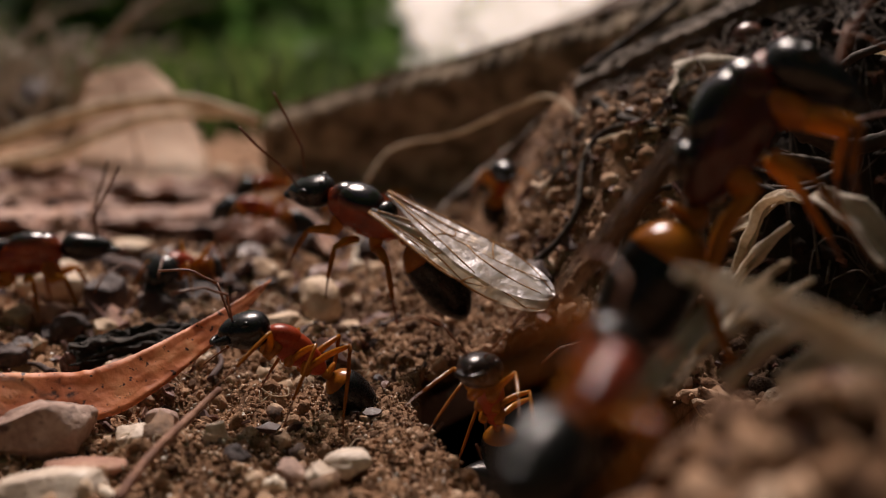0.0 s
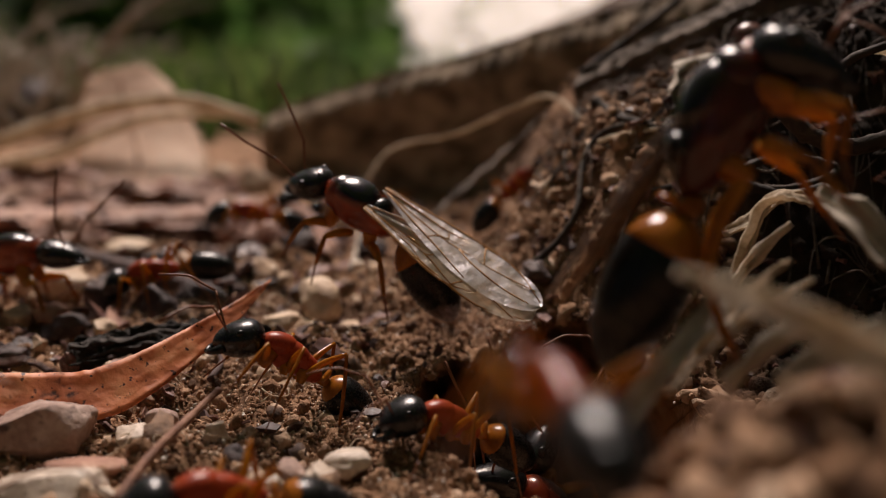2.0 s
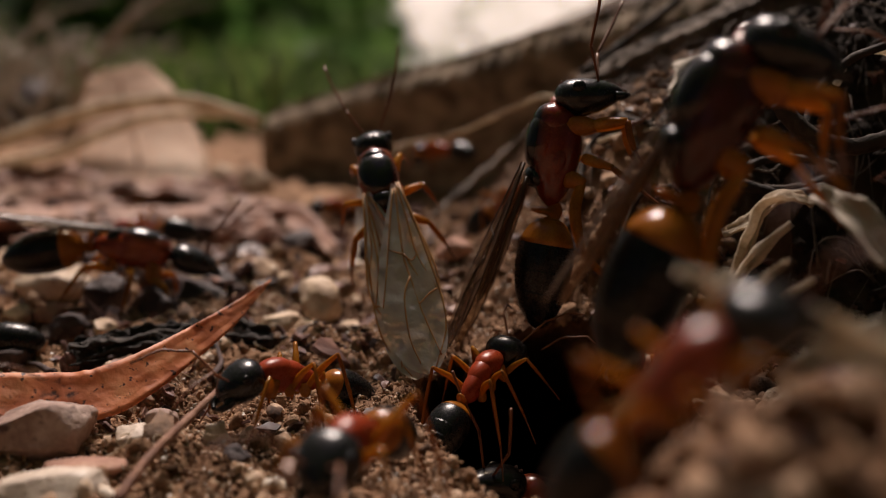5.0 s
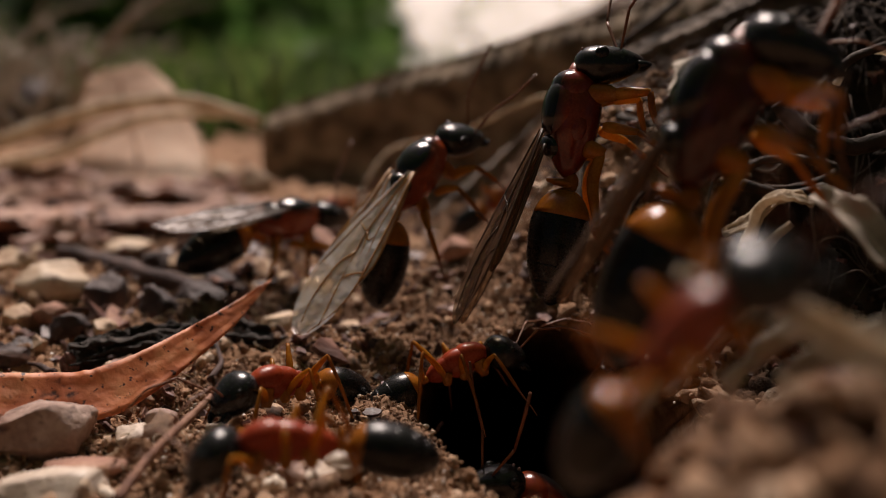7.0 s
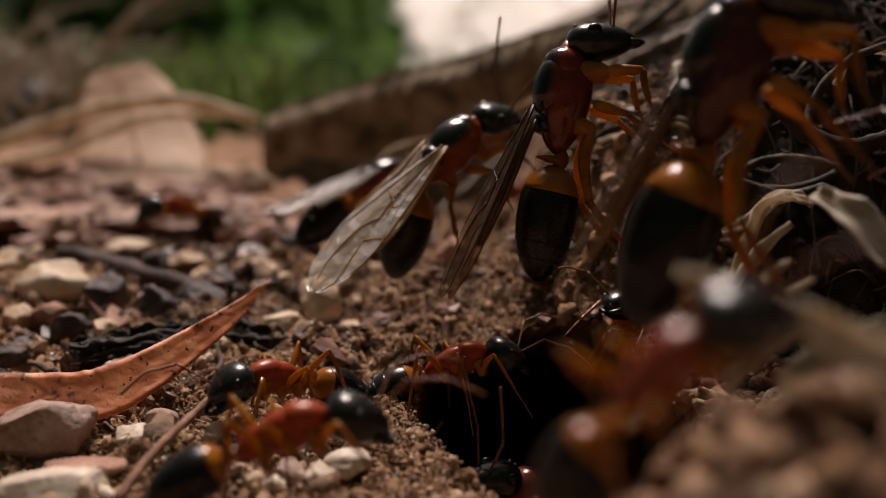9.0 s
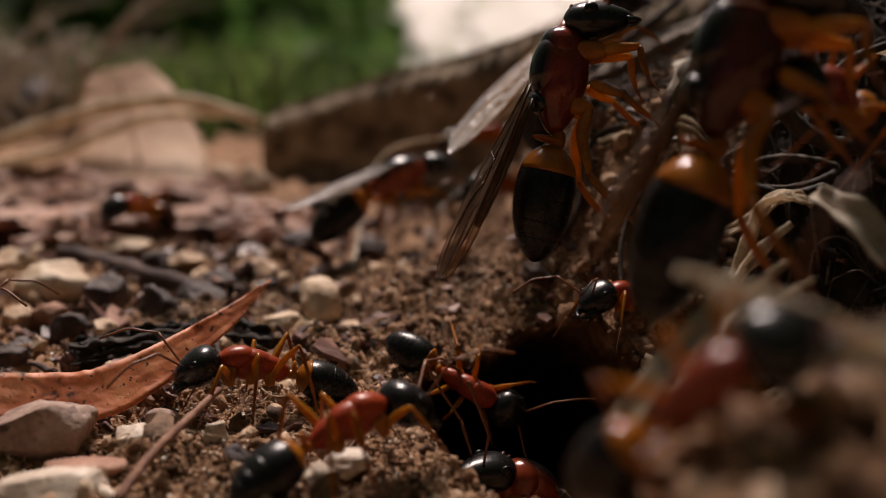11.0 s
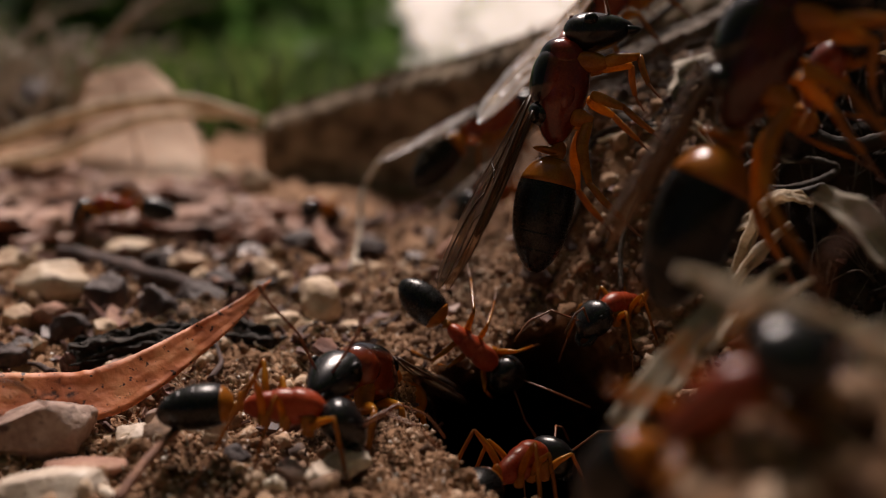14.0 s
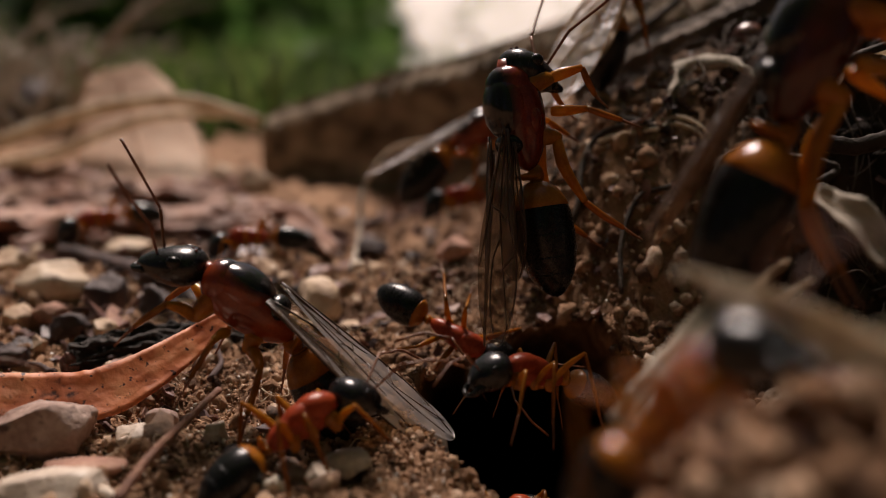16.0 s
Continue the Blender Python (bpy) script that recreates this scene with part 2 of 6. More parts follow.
def wing_material(name, dark, pale, through_it, cover, gloss_share):
    m = bpy.data.materials.new(name)
    m.use_nodes = True
    nodes, links = m.node_tree.nodes, m.node_tree.links
    b = nodes["Principled BSDF"]
    co = nodes.new("ShaderNodeTexCoord")
    n = nodes.new("ShaderNodeTexNoise")
    n.inputs["Scale"].default_value, n.inputs["Detail"].default_value = 350, 5
    links.new(co.outputs["Object"], n.inputs["Vector"])
    ramp = nodes.new("ShaderNodeValToRGB")
    ramp.color_ramp.elements[0].position, ramp.color_ramp.elements[0].color = 0.3, (*dark, 1)
    ramp.color_ramp.elements[1].position, ramp.color_ramp.elements[1].color = 0.65, (*pale, 1)
    links.new(n.outputs[0], ramp.inputs[0])
    links.new(ramp.outputs[0], b.inputs["Base Color"])
    b.inputs["Roughness"].default_value = 0.42
    b.inputs["Specular IOR Level"].default_value = 0.4
    bp = nodes.new("ShaderNodeBump")
    bp.inputs["Strength"].default_value, bp.inputs["Distance"].default_value = 0.7, 0.0006
    links.new(n.outputs[0], bp.inputs["Height"])
    links.new(bp.outputs[0], b.inputs["Normal"])
    glow = nodes.new("ShaderNodeBsdfTranslucent")
    glow.inputs[0].default_value = (*through_it, 1)
    film = nodes.new("ShaderNodeMixShader")
    film.inputs[0].default_value = 0.28
    links.new(b.outputs[0], film.inputs[1])
    links.new(glow.outputs[0], film.inputs[2])
    gloss = nodes.new("ShaderNodeBsdfGlossy")
    gloss.inputs[0].default_value = (0.94, 0.92, 0.97, 1)
    gloss.inputs["Roughness"].default_value = 0.38
    links.new(bp.outputs[0], gloss.inputs["Normal"])
    sheen = nodes.new("ShaderNodeMixShader")
    sheen.inputs[0].default_value = gloss_share
    links.new(film.outputs[0], sheen.inputs[1])
    links.new(gloss.outputs[0], sheen.inputs[2])
    clear = nodes.new("ShaderNodeBsdfTransparent")
    clear.inputs[0].default_value = (0.84, 0.72, 0.54, 1)
    mix = nodes.new("ShaderNodeMixShader")
    mix.inputs[0].default_value = cover
    links.new(clear.outputs[0], mix.inputs[1])
    links.new(sheen.outputs[0], mix.inputs[2])
    links.new(mix.outputs[0], nodes["Material Output"].inputs["Surface"])
    return m


WING = wing_material("pale_wing", (0.62, 0.52, 0.42), (0.9, 0.88, 0.9), (0.6, 0.57, 0.42), 0.44, 0.46)
# Brown copy of the wing, darkened: shade is put into its colour.
WING_BROWN_SHADE = wing_material("shaded_brown_wing", (0.045, 0.018, 0.007), (0.095, 0.042, 0.017), (0.1, 0.042, 0.018), 0.66, 0.03)
WING_CLEAR = wing_material("clear_wing", (0.36, 0.31, 0.29), (0.72, 0.68, 0.68), (0.42, 0.34, 0.3), 0.3, 0.16)
VEIN_DARK = material("dark_wing_vein", [(0.3, (0.03, 0.014, 0.007)), (0.7, (0.075, 0.035, 0.015))], 500, 0.5, 0.0, 5000)


# ---- mesh helpers; all lengths in millimetres ----
def mesh_of(name, verts, faces, mat, smooth=True):
    me = bpy.data.meshes.new(name)
    me.from_pydata([(x * MM, y * MM, z * MM) for x, y, z in verts], [], faces)
    me.materials.append(mat)
    if smooth:
        me.polygons.foreach_set("use_smooth", [True] * len(me.polygons))
    me.update()
    return me


def part(name, shape, mat, parent=None, label="", at=(0, 0, 0)):
    ob = new(name, mesh_of(name, shape[0], shape[1], mat))
    ob.location = Vector(at) * MM
    if parent is not None:
        ob.parent = parent
    if label:
        ob["label"] = label
    return ob


def join(*shapes):
    verts, faces = [], []
    for v, f in shapes:
        k = len(verts)
        verts += list(v)
        faces += [tuple(i + k for i in q) for q in f]
    return verts, faces


def loft(rings, seg=16, power=2.0):
    """A closed body along x: rings of (x, z centre, half width, half height)."""
    verts, faces = [], []
    for x, zc, ry, rz in rings:
        for k in range(seg):
            a = 2 * math.pi * k / seg
            c, s = math.cos(a), math.sin(a)
            e = 2.0 / power
            verts.append((x, ry * math.copysign(abs(c) ** e, c), zc + rz * math.copysign(abs(s) ** e, s)))
    n = len(rings)
    for i in range(n - 1):
        for k in range(seg):
            a, b = i * seg + k, i * seg + (k + 1) % seg
            faces.append((a, b, b + seg, a + seg))
    faces.append(tuple(range(seg)))
    faces.append(tuple(reversed(range((n - 1) * seg, n * seg))))
    return verts, faces


def body(x0, x1, shape, count=14, seg=18, power=2.0):
    """A rounded body from x0 to x1; shape(u) gives z centre, half width and half height, closed at the ends."""
    rings = []
    for i in range(count + 1):
        u = 0.5 - 0.5 * math.cos(math.pi * i / count)
        zc, ry, rz = shape(u)
        k = max(0.02, (1 - abs(2 * u - 1) ** 2.2) ** 0.5)
        rings.append((x0 + (x1 - x0) * u, zc, ry * k, rz * k))
    return loft(rings, seg, power)


def spline(points, per=6):
    pts = [Vector(p) for p in points]
    pts = [pts[0] * 2 - pts[1]] + pts + [pts[-1] * 2 - pts[-2]]
    out = []
    for i in range(1, len(pts) - 2):
        a, b, c, d = pts[i - 1:i + 3]
        for k in range(per):
            t = k / per
            out.append(0.5 * (2 * b + (c - a) * t + (2 * a - 5 * b + 4 * c - d) * t * t + (3 * b - a - 3 * c + d) * t ** 3))
    return out + [pts[-2]]


def tube(points, r0, r1, seg=7, per=6, wobble=0.0, seed=0, swell=0.0):
    line = spline(points, per)
    n = len(line)
    verts, faces = [], []
    side = Vector((0.31, 0.2, 0.93))
    for i, p in enumerate(line):
        d = (line[min(i + 1, n - 1)] - line[max(i - 1, 0)]).normalized()
        a = (side - d * side.dot(d)).normalized()
        b = d.cross(a)
        side = a
        u = i / (n - 1)
        r = (r0 + (r1 - r0) * u) * (1 + swell * math.sin(math.pi * u))
        for k in range(seg):
            t = 2 * math.pi * k / seg
            w = 1 + wobble * noise.noise(Vector((i * 0.55, k * 0.9, seed * 7.3)))
            verts.append(p + (a * math.cos(t) + b * math.sin(t)) * r * w)
    for i in range(n - 1):
        for k in range(seg):
            q, s = i * seg + k, i * seg + (k + 1) % seg
            faces.append((q, s, s + seg, q + seg))
    faces.append(tuple(reversed(range(seg))))
    faces.append(tuple(range((n - 1) * seg, n * seg)))
    return verts, faces


def blade(points, widths, across, thick=0.12, cup=0.15, per=7, cols=6, rough=0.0, seed=0, rib=0.0):
    """A leaf or strip: a line with its widths and its direction across, cupped, with thickness; wavy edges by rough."""
    line = spline(points, per)
    n = len(line)
    acr = Vector(across).normalized()
    top, low = [], []
    for i, p in enumerate(line):
        d = (line[min(i + 1, n - 1)] - line[max(i - 1, 0)]).normalized()
        a = (acr - d * acr.dot(d)).normalized()
        up = a.cross(d)
        if up.z < 0:
            up = -up
        f = i / (n - 1) * (len(widths) - 1)
        k = min(int(f), len(widths) - 2)
        w = widths[k] + (widths[k + 1] - widths[k]) * (f - k)
        for j in range(cols + 1):
            v = 2 * j / cols - 1
            bend = cup * w * v * v + rough * noise.noise(Vector((i * 0.35, j * 0.8, seed * 3.1))) * (0.4 + abs(v))
            ridge = rib * max(0, 1 - abs(v) * 4)
            edge = 1 + (0.25 * rough * noise.noise(Vector((i * 0.6, seed * 5.7, 9))) if abs(v) == 1 else 0)
            q = p + a * (v * w * 0.5 * edge) + up * bend
            top.append(q + up * (thick * 0.5 + ridge))
            low.append(q - up * (thick * 0.5))
    c = cols + 1
    m = n * c
    faces = []
    for i in range(n - 1):
        for j in range(cols):
            q = i * c + j
            faces.append((q, q + 1, q + c + 1, q + c))
            faces.append((m + q, m + q + c, m + q + c + 1, m + q + 1))
    rim = [j for j in range(c)] + [i * c + cols for i in range(1, n)] + [(n - 1) * c + j for j in range(cols - 1, -1, -1)] + [i * c for i in range(n - 2, 0, -1)]
    for i, q in enumerate(rim):
        s = rim[(i + 1) % len(rim)]
        faces.append((q, m + q, m + s, s))
    return top + low, faces


def ico(sub):
    bm = bmesh.new()
    bmesh.ops.create_icosphere(bm, subdivisions=sub, radius=1)
    v = [p.co.copy() for p in bm.verts]
    f = [tuple(p.index for p in q.verts) for q in bm.faces]
    bm.free()
    return v, f


ICO = {k: ico(k) for k in (1, 2, 3, 4, 5)}


def stone(size, seed, sub=4, rough=0.22, angular=0.5, box=0.0):
    """A stone of three half sizes, faceted and uneven, centred at 0."""
    v, f = ICO[sub]
    r = random.Random(seed)
    cuts = []
    for _ in range(9):
        d = Vector((r.gauss(0, 1), r.gauss(0, 1), r.gauss(0, 1))).normalized()
        cuts.append((d, r.uniform(0.58, 0.92)))
    if box:
        tilt = Euler((r.uniform(-0.25, 0.25), r.uniform(-0.25, 0.25), r.uniform(-0.3, 0.3)))
        for k in range(6):
            d = Vector(((1, 0, 0), (-1, 0, 0), (0, 1, 0), (0, -1, 0), (0, 0, 1), (0, 0, -1))[k])
            d.rotate(tilt)
            cuts.append((d, box * r.uniform(0.9, 1.1)))
    out = []
    off = Vector((seed * 3.7, seed * 1.9, 5))
    for p in v:
        q = p.copy()
        for d, h in cuts:
            e = q.dot(d) - h
            if e > 0:
                q = q - d * e * angular * 1.4
        q = q * (1 + rough * (0.6 * noise.noise(p * 1.3 + off) + 0.3 * noise.noise(p * 3.1 + off) + 0.2 * noise.noise(p * 8 + off)))
        out.append((q.x * size[0], q.y * size[1], q.z * size[2]))
    return out, f


def lump(name, at, size, mat, label, category, seed, turn=0, group="", tilt=0, angular=0.5, rough=0.22, sub=4, box=0.0):
    ob = new(name, mesh_of(name, *stone(size, seed, sub, rough, angular, box), mat))
    ob.matrix_basis = pose(at[0] * MM, at[1] * MM, at[2] * MM, tilt, 0, turn)
    return tagged(ob, label, category, group)


def crumbled(shape):
    """Breaks a smooth surface up into uneven lumps and cracks."""
    out = []
    for p in shape[0]:
        q = Vector(p)
        out.append(q + Vector((0.4 * noise.noise(q * 0.7), 0.3 * noise.noise(q * 0.7 + Vector((7, 0, 0))), 0.5 * noise.noise(q * 0.8) - 0.16 * abs(noise.noise(q * 2.4)) + 0.08 * noise.noise(q * 5.5))))
    return out, shape[1]


def strand(name, points, r0, r1, mat, label, category, group="", wobble=0.5, seed=0, per=8):
    return tagged(part(name, tube(points, r0, r1, 8, per, wobble, seed), mat), label, category, group)


# ---- the ground ----
def ease(a, b, v):
    t = np.clip((v - a) / (b - a), 0, 1)
    return t * t * (3 - 2 * t)


def terrain(x, y):
    """Height of the ground, in millimetres, without its fine relief."""
    z = 0.128 * np.clip(y, -60, 1000) * (1 - ease(150, 420, y))
    z = z + (15.0 * ease(2, 15, x) + 0.45 * np.clip(x - 14, 0, 60)) * ease(60, 74, y) * (1 - ease(300, 700, y)) * (1 - ease(70, 200, x))
    z = z + 4.0 * np.exp(-((x - 4) / 8) ** 2 - ((y - 79) / 7) ** 2)
    z = z + (10.5 * ease(3.3, 7.6, x) + 2.6 * ease(6.0, 13.0, x)) * np.exp(-((y - 29) / 8.5) ** 2) * (1 - ease(60, 140, x))
    # Steep rise at the right, mostly out of view, added to block light.
    z = z + 1.3 * np.clip(x - 38, 0, 90) * ease(20, 60, y) * (1 - ease(300, 600, y)) * (1 - ease(200, 400, x))
    return z - pit(x, y)


def pit(x, y):
    """Depth of the nest hole below the soil."""
    r = ((x - 5.9 - 0.22 * (60 - y)) / 7.6) ** 2 + ((y - 56.8) / 10.8) ** 2
    return 50.0 * (1 - ease(0.72, 1.08, r))


def lines(a, b, step, far):
    mid = list(np.arange(a, b + step / 2, step))
    out, s, p = [], step, b
    while p < far:
        s *= 1.28
        p += s
        out.append(p)
    back, s, p = [], step, a
    while p > -far:
        s *= 1.28
        p -= s
        back.append(p)
    return np.array(back[::-1] + mid + out)


def make_ground():
    xs, ys = lines(-32, 26, 0.19, 3e5), lines(42, 92, 0.19, 3e5)
    gx, gy = np.meshgrid(xs, ys)
    gz = terrain(gx, gy)
    fx, fy, fz = gx.ravel(), gy.ravel(), gz.ravel().copy()
    near = np.nonzero((np.abs(fx) < 160) & (fy > -100) & (fy < 420))[0]
    for i in near:
        p = Vector((fx[i], fy[i], fz[i]))
        h = 1.4 * noise.noise(p * 0.16) + 0.8 * noise.noise(p * 0.5) + 0.65 * abs(noise.noise(p * 0.95)) + 0.62 * abs(noise.noise(p * 1.7)) + 0.42 * noise.noise(p * 2.9) - 0.2
        fz[i] += h
    far = np.nonzero((fy >= 420) | (np.abs(fx) >= 160))[0]
    for i in far:
        fz[i] += 12 * noise.noise(Vector((fx[i], fy[i], 0)) * 0.004)
    fy = fy + (1.15 + 2.1 * ease(53, 64, fy)) * pit(fx, fy)
    n, m = len(xs), len(ys)
    idx = np.arange(n * m).reshape(m, n)
    quads = np.stack([idx[:-1, :-1], idx[:-1, 1:], idx[1:, 1:], idx[1:, :-1]], -1).reshape(-1, 4)
    me = bpy.data.meshes.new("ground")
    me.vertices.add(n * m)
    me.vertices.foreach_set("co", (np.stack([fx, fy, fz], -1) * MM).ravel())
    me.loops.add(quads.size)
    me.loops.foreach_set("vertex_index", quads.ravel())
    me.polygons.add(len(quads))
    me.polygons.foreach_set("loop_start", np.arange(0, quads.size, 4))
    me.materials.append(SOIL)
    me.update(calc_edges=True)
    me.polygons.foreach_set("use_smooth", [True] * len(quads))
    return tagged(new("ground", me), "sloping brown sandy soil with a dark nest hole", "ground", kind="structure")


make_ground()


def height(x, y):
    p = Vector((x, y, float(terrain(np.array(float(x)), np.array(float(y))))))
    return p.z + 1.4 * noise.noise(p * 0.16) + 0.8 * noise.noise(p * 0.5) + 0.65 * abs(noise.noise(p * 0.95))


def make_crumbs(name, count, low, high, mat, label, area, seed, sub=1, power=2.5, smooth=True):
    """Loose crumbs of soil or grit strewn over the ground, one joined mesh."""
    r = random.Random(seed)
    kinds = []
    for k in range(14):
        v, f = stone((1, 1, 1), 40 + k + seed, sub, 1.0, 0.42)
        kinds.append((np.array([tuple(p) for p in v]), np.array(f)))
    allv, allf, k0 = [], [], 0
    for _ in range(count):
        x, y = r.uniform(area[0], area[1]), area[2] + (area[3] - area[2]) * r.random() ** 1.3
        s = low + (high - low) * r.random() ** power
        if float(pit(np.array(x), np.array(y))) > 0.8:
            continue
        v, f = kinds[r.randrange(14)]
        rot = np.array(Euler((r.uniform(0, 6), r.uniform(0, 6), r.uniform(0, 6))).to_matrix())
        w = (v * np.array([1, r.uniform(0.7, 1), r.uniform(0.55, 0.9)])) @ rot.T * s
        allv.append(w + np.array([x, y, height(x, y) + 0.1 - 0.08 * s]))
        allf.append(f + k0)
        k0 += len(v)
    me = mesh_of(name, np.concatenate(allv).tolist(), np.concatenate(allf).tolist(), mat, smooth)
    return tagged(new(name, me), label, "soil", kind="stuff")


make_crumbs("soil_crumbs", 11500, 0.1, 0.6, CRUMB, "loose brown crumbs of dry sandy soil", (-36, 36, 33, 110), 3, sub=2, power=3.4)
make_crumbs("sand_grains", 26000, 0.05, 0.2, CRUMB, "fine sandy grains of the nest spoil", (-22, 11, 45, 84), 5, power=2.0)
QUARTZ = material("quartz_grain", [(0.3, (0.36, 0.28, 0.22)), (0.5, (0.56, 0.48, 0.41)), (0.75, (0.78, 0.73, 0.67))], 900, 0.25, 0.2, 5000, "island", spec=0.6)
make_crumbs("quartz_grains", 3200, 0.05, 0.2, QUARTZ, "tiny pale glinting quartz grains in the soil", (-26, 14, 42, 84), 21, power=2.6)
make_crumbs("gravel", 200, 0.4, 1.15, GRIT, "scattered small pale and brown gravel", (-36, -5, 44, 112), 9, sub=2, power=2.2)

# ---- plank, bark and backdrop ----
def slab(name, a, b, down, back, height0, height1, depth, mat, label, category, seed, rough=0.8, nu=240, nv=88, worn=0.0):
    """A rough board from a to b along its upper front edge: front, top and back faces, uneven."""
    a, b = Vector(a), Vector(b)
    down, back = Vector(down).normalized(), Vector(back).normalized()
    verts, faces = [], []
    for i in range(nu + 1):
        u = i / nu
        p = a.lerp(b, u)
        h = height0 + (height1 - height0) * u
        ring = []
        for j in range(nv):
            s = j / nv * 4
            k, t = int(s), s - int(s)
            c = [(1, 0), (0, 0), (0, 1), (1, 1)]
            e, g = c[k], c[(k + 1) % 4]
            dn, bk = e[0] + (g[0] - e[0]) * t, e[1] + (g[1] - e[1]) * t
            if worn:
                edge = worn * (1 + 0.5 * noise.noise(Vector((u * 40, seed, 0))))
                bk = max(bk, max(0.0, edge - dn * h) * 0.95 / depth) if k < 2 else bk
            q = p + down * (dn * h) + back * (bk * depth)
            w = 0.7 * noise.noise(q * 0.12 + Vector((seed, 0, 0))) + 0.35 * noise.noise(q * 0.45) + 0.3 * noise.noise(q * 1.1) + 0.16 * noise.noise(q * 2.6)
            ring.append(q + (-back * 0.7 - down * 0.7) * (w * rough))
        verts += ring
    for i in range(nu):
        for j in range(nv):
            q, s = i * nv + j, i * nv + (j + 1) % nv
            faces.append((q, s, s + nv, q + nv))
    faces.append(tuple(range(nv)))
    faces.append(tuple(reversed(range(nu * nv, (nu + 1) * nv))))
    return tagged(part(name, (verts, faces), mat), label, category)


slab("wooden_plank", (-22.46, 133.10, 25.07), (28.27, 100.43, 38.00), (0, 0.1, -1), (0.35, 1, 0.05), 17, 24, 13, PLANK, "weathered brown wooden plank half buried in the soil", "plank", 2, 1.0, worn=2.4)
slab("bark_slab", (10.39, 87.98, 26.87), (28.31, 78.96, 35.45), (0.35, 0, -1), (0.2, 1, 0.3), 8, 10, 5, BARK_GREY, "grey weathered bark leaning against the plank", "bark", 5, 1.3)

tagged(part("fallen_leaf", blade([(-45.15, 100.73, 13.77), (-36.31, 103.04, 14.08), (-27.30, 106.36, 14.49), (-21.01, 108.92, 14.84), (-14.78, 105.59, 14.39)], [7, 9, 8, 6, 3], (0, 1, 0.1), 0.3, 0.1, rough=0.9, seed=4), LEAF_RED), "long dry reddish-brown leaf lying flat on the soil", "leaf")
tagged(part("fallen_leaf", blade([(-20.67, 110.20, 14.96), (-14.44, 103.04, 14.08), (-9.43, 91.26, 12.55)], [2.5, 3.5, 1.5], (0.3, 1, 0.3), 0.25, 0.2, rough=0.5, seed=6), LEAF_RED), "curled dry reddish leaf among dark grit", "leaf")
tan_leaf = tagged(part("dry_leaf", blade([(-32.8, 116.0, 14.4), (-35.6, 126.0, 20.0), (-38.4, 132.4, 25.3), (-40.2, 136.0, 28.4), (-41.0, 138.0, 30.4)], [15.0, 15, 12.5, 10, 6.5], (1, 0.15, 0.1), 0.3, -0.03, 10, 10, 0.3, 14), LEAF_TAN), "large dry pinkish-tan leaf standing in the litter", "leaf")
part("midrib", tube([(-32.8, 115.7, 14.7), (-35.6, 125.6, 20.2), (-38.4, 131.9, 25.4), (-40.2, 135.4, 28.5), (-41.0, 137.4, 30.3)], 0.3, 0.15, 6, 8), LEAF_TAN, tan_leaf, "pale raised midrib")
lump("rock", (-69.16, 191.35, 23.56), (9, 6, 8), STONE_DARK, "dull dark grey rock beside dry grass", "rock", 8, 30)
G = "fallen leaves"
for pts, w, seed in (
    ([(-53.00, 121.71, 16.45), (-47.24, 123.50, 16.66), (-39.56, 119.92, 16.25), (-34.49, 119.96, 16.56)], [3, 5, 4.5, 1], 31),
    ([(-38.52, 114.80, 15.55), (-32.67, 117.87, 15.95), (-26.21, 116.85, 15.83), (-22.07, 117.89, 16.07)], [1, 4, 4, 1], 32),
    ([(-31.58, 123.50, 16.66), (-26.84, 125.81, 16.99), (-22.13, 121.71, 16.45)], [1, 3.5, 1], 33),
    ([(-49.61, 110.97, 15.08), (-44.32, 112.50, 15.25), (-37.17, 108.92, 14.84), (-32.34, 110.20, 14.96)], [3, 5, 4, 1], 34),
    ([(-38.75, 95.35, 13.05), (-34.90, 97.40, 13.34), (-29.93, 96.38, 13.19)], [1, 3.5, 0.6], 35),
    ([(-29.75, 103.04, 14.08), (-24.47, 101.50, 13.86), (-19.26, 102.52, 13.97), (-15.04, 99.70, 13.61)], [1, 3, 3, 0.5], 36),
    ([(-20.70, 96.38, 13.19), (-16.78, 97.40, 13.34), (-12.31, 94.84, 13.01)], [0.6, 2.5, 0.5], 37),
):
    tagged(part("fallen_leaf", blade(pts, w, (0.1, 1, 0.35), 0.25, 0.22, rough=0.9, seed=seed), LEAF_RED), "dry reddish-brown leaf in the litter", "leaf", G)
lump("pebble", (-21.48, 121.71, 16.45), (2.4, 2, 2.2), STONE_CREAM, "pale whitish pebble beside the plank end", "stone", 12)
lump("pebble", (-26.38, 126.83, 17.13), (2.6, 2, 1.6), STONE_CREAM, "pale pinkish pebble beside the plank end", "stone", 13)
strand("straw", [(-52.62, 118.38, 20.09), (-43.89, 118.78, 23.37), (-36.41, 119.04, 25.47), (-28.30, 119.12, 26.09), (-20.20, 118.84, 23.80)], 1.0, 0.7, STRAW, "arched dry pale grass stem", "grass", wobble=0.15)
strand("straw", [(-54.42, 125.20, 18.21), (-45.17, 125.44, 20.18), (-34.61, 125.93, 24.11), (-24.04, 126.01, 24.76)], 0.8, 0.5, STRAW, "thin dry pale grass stem", "grass", wobble=0.15)


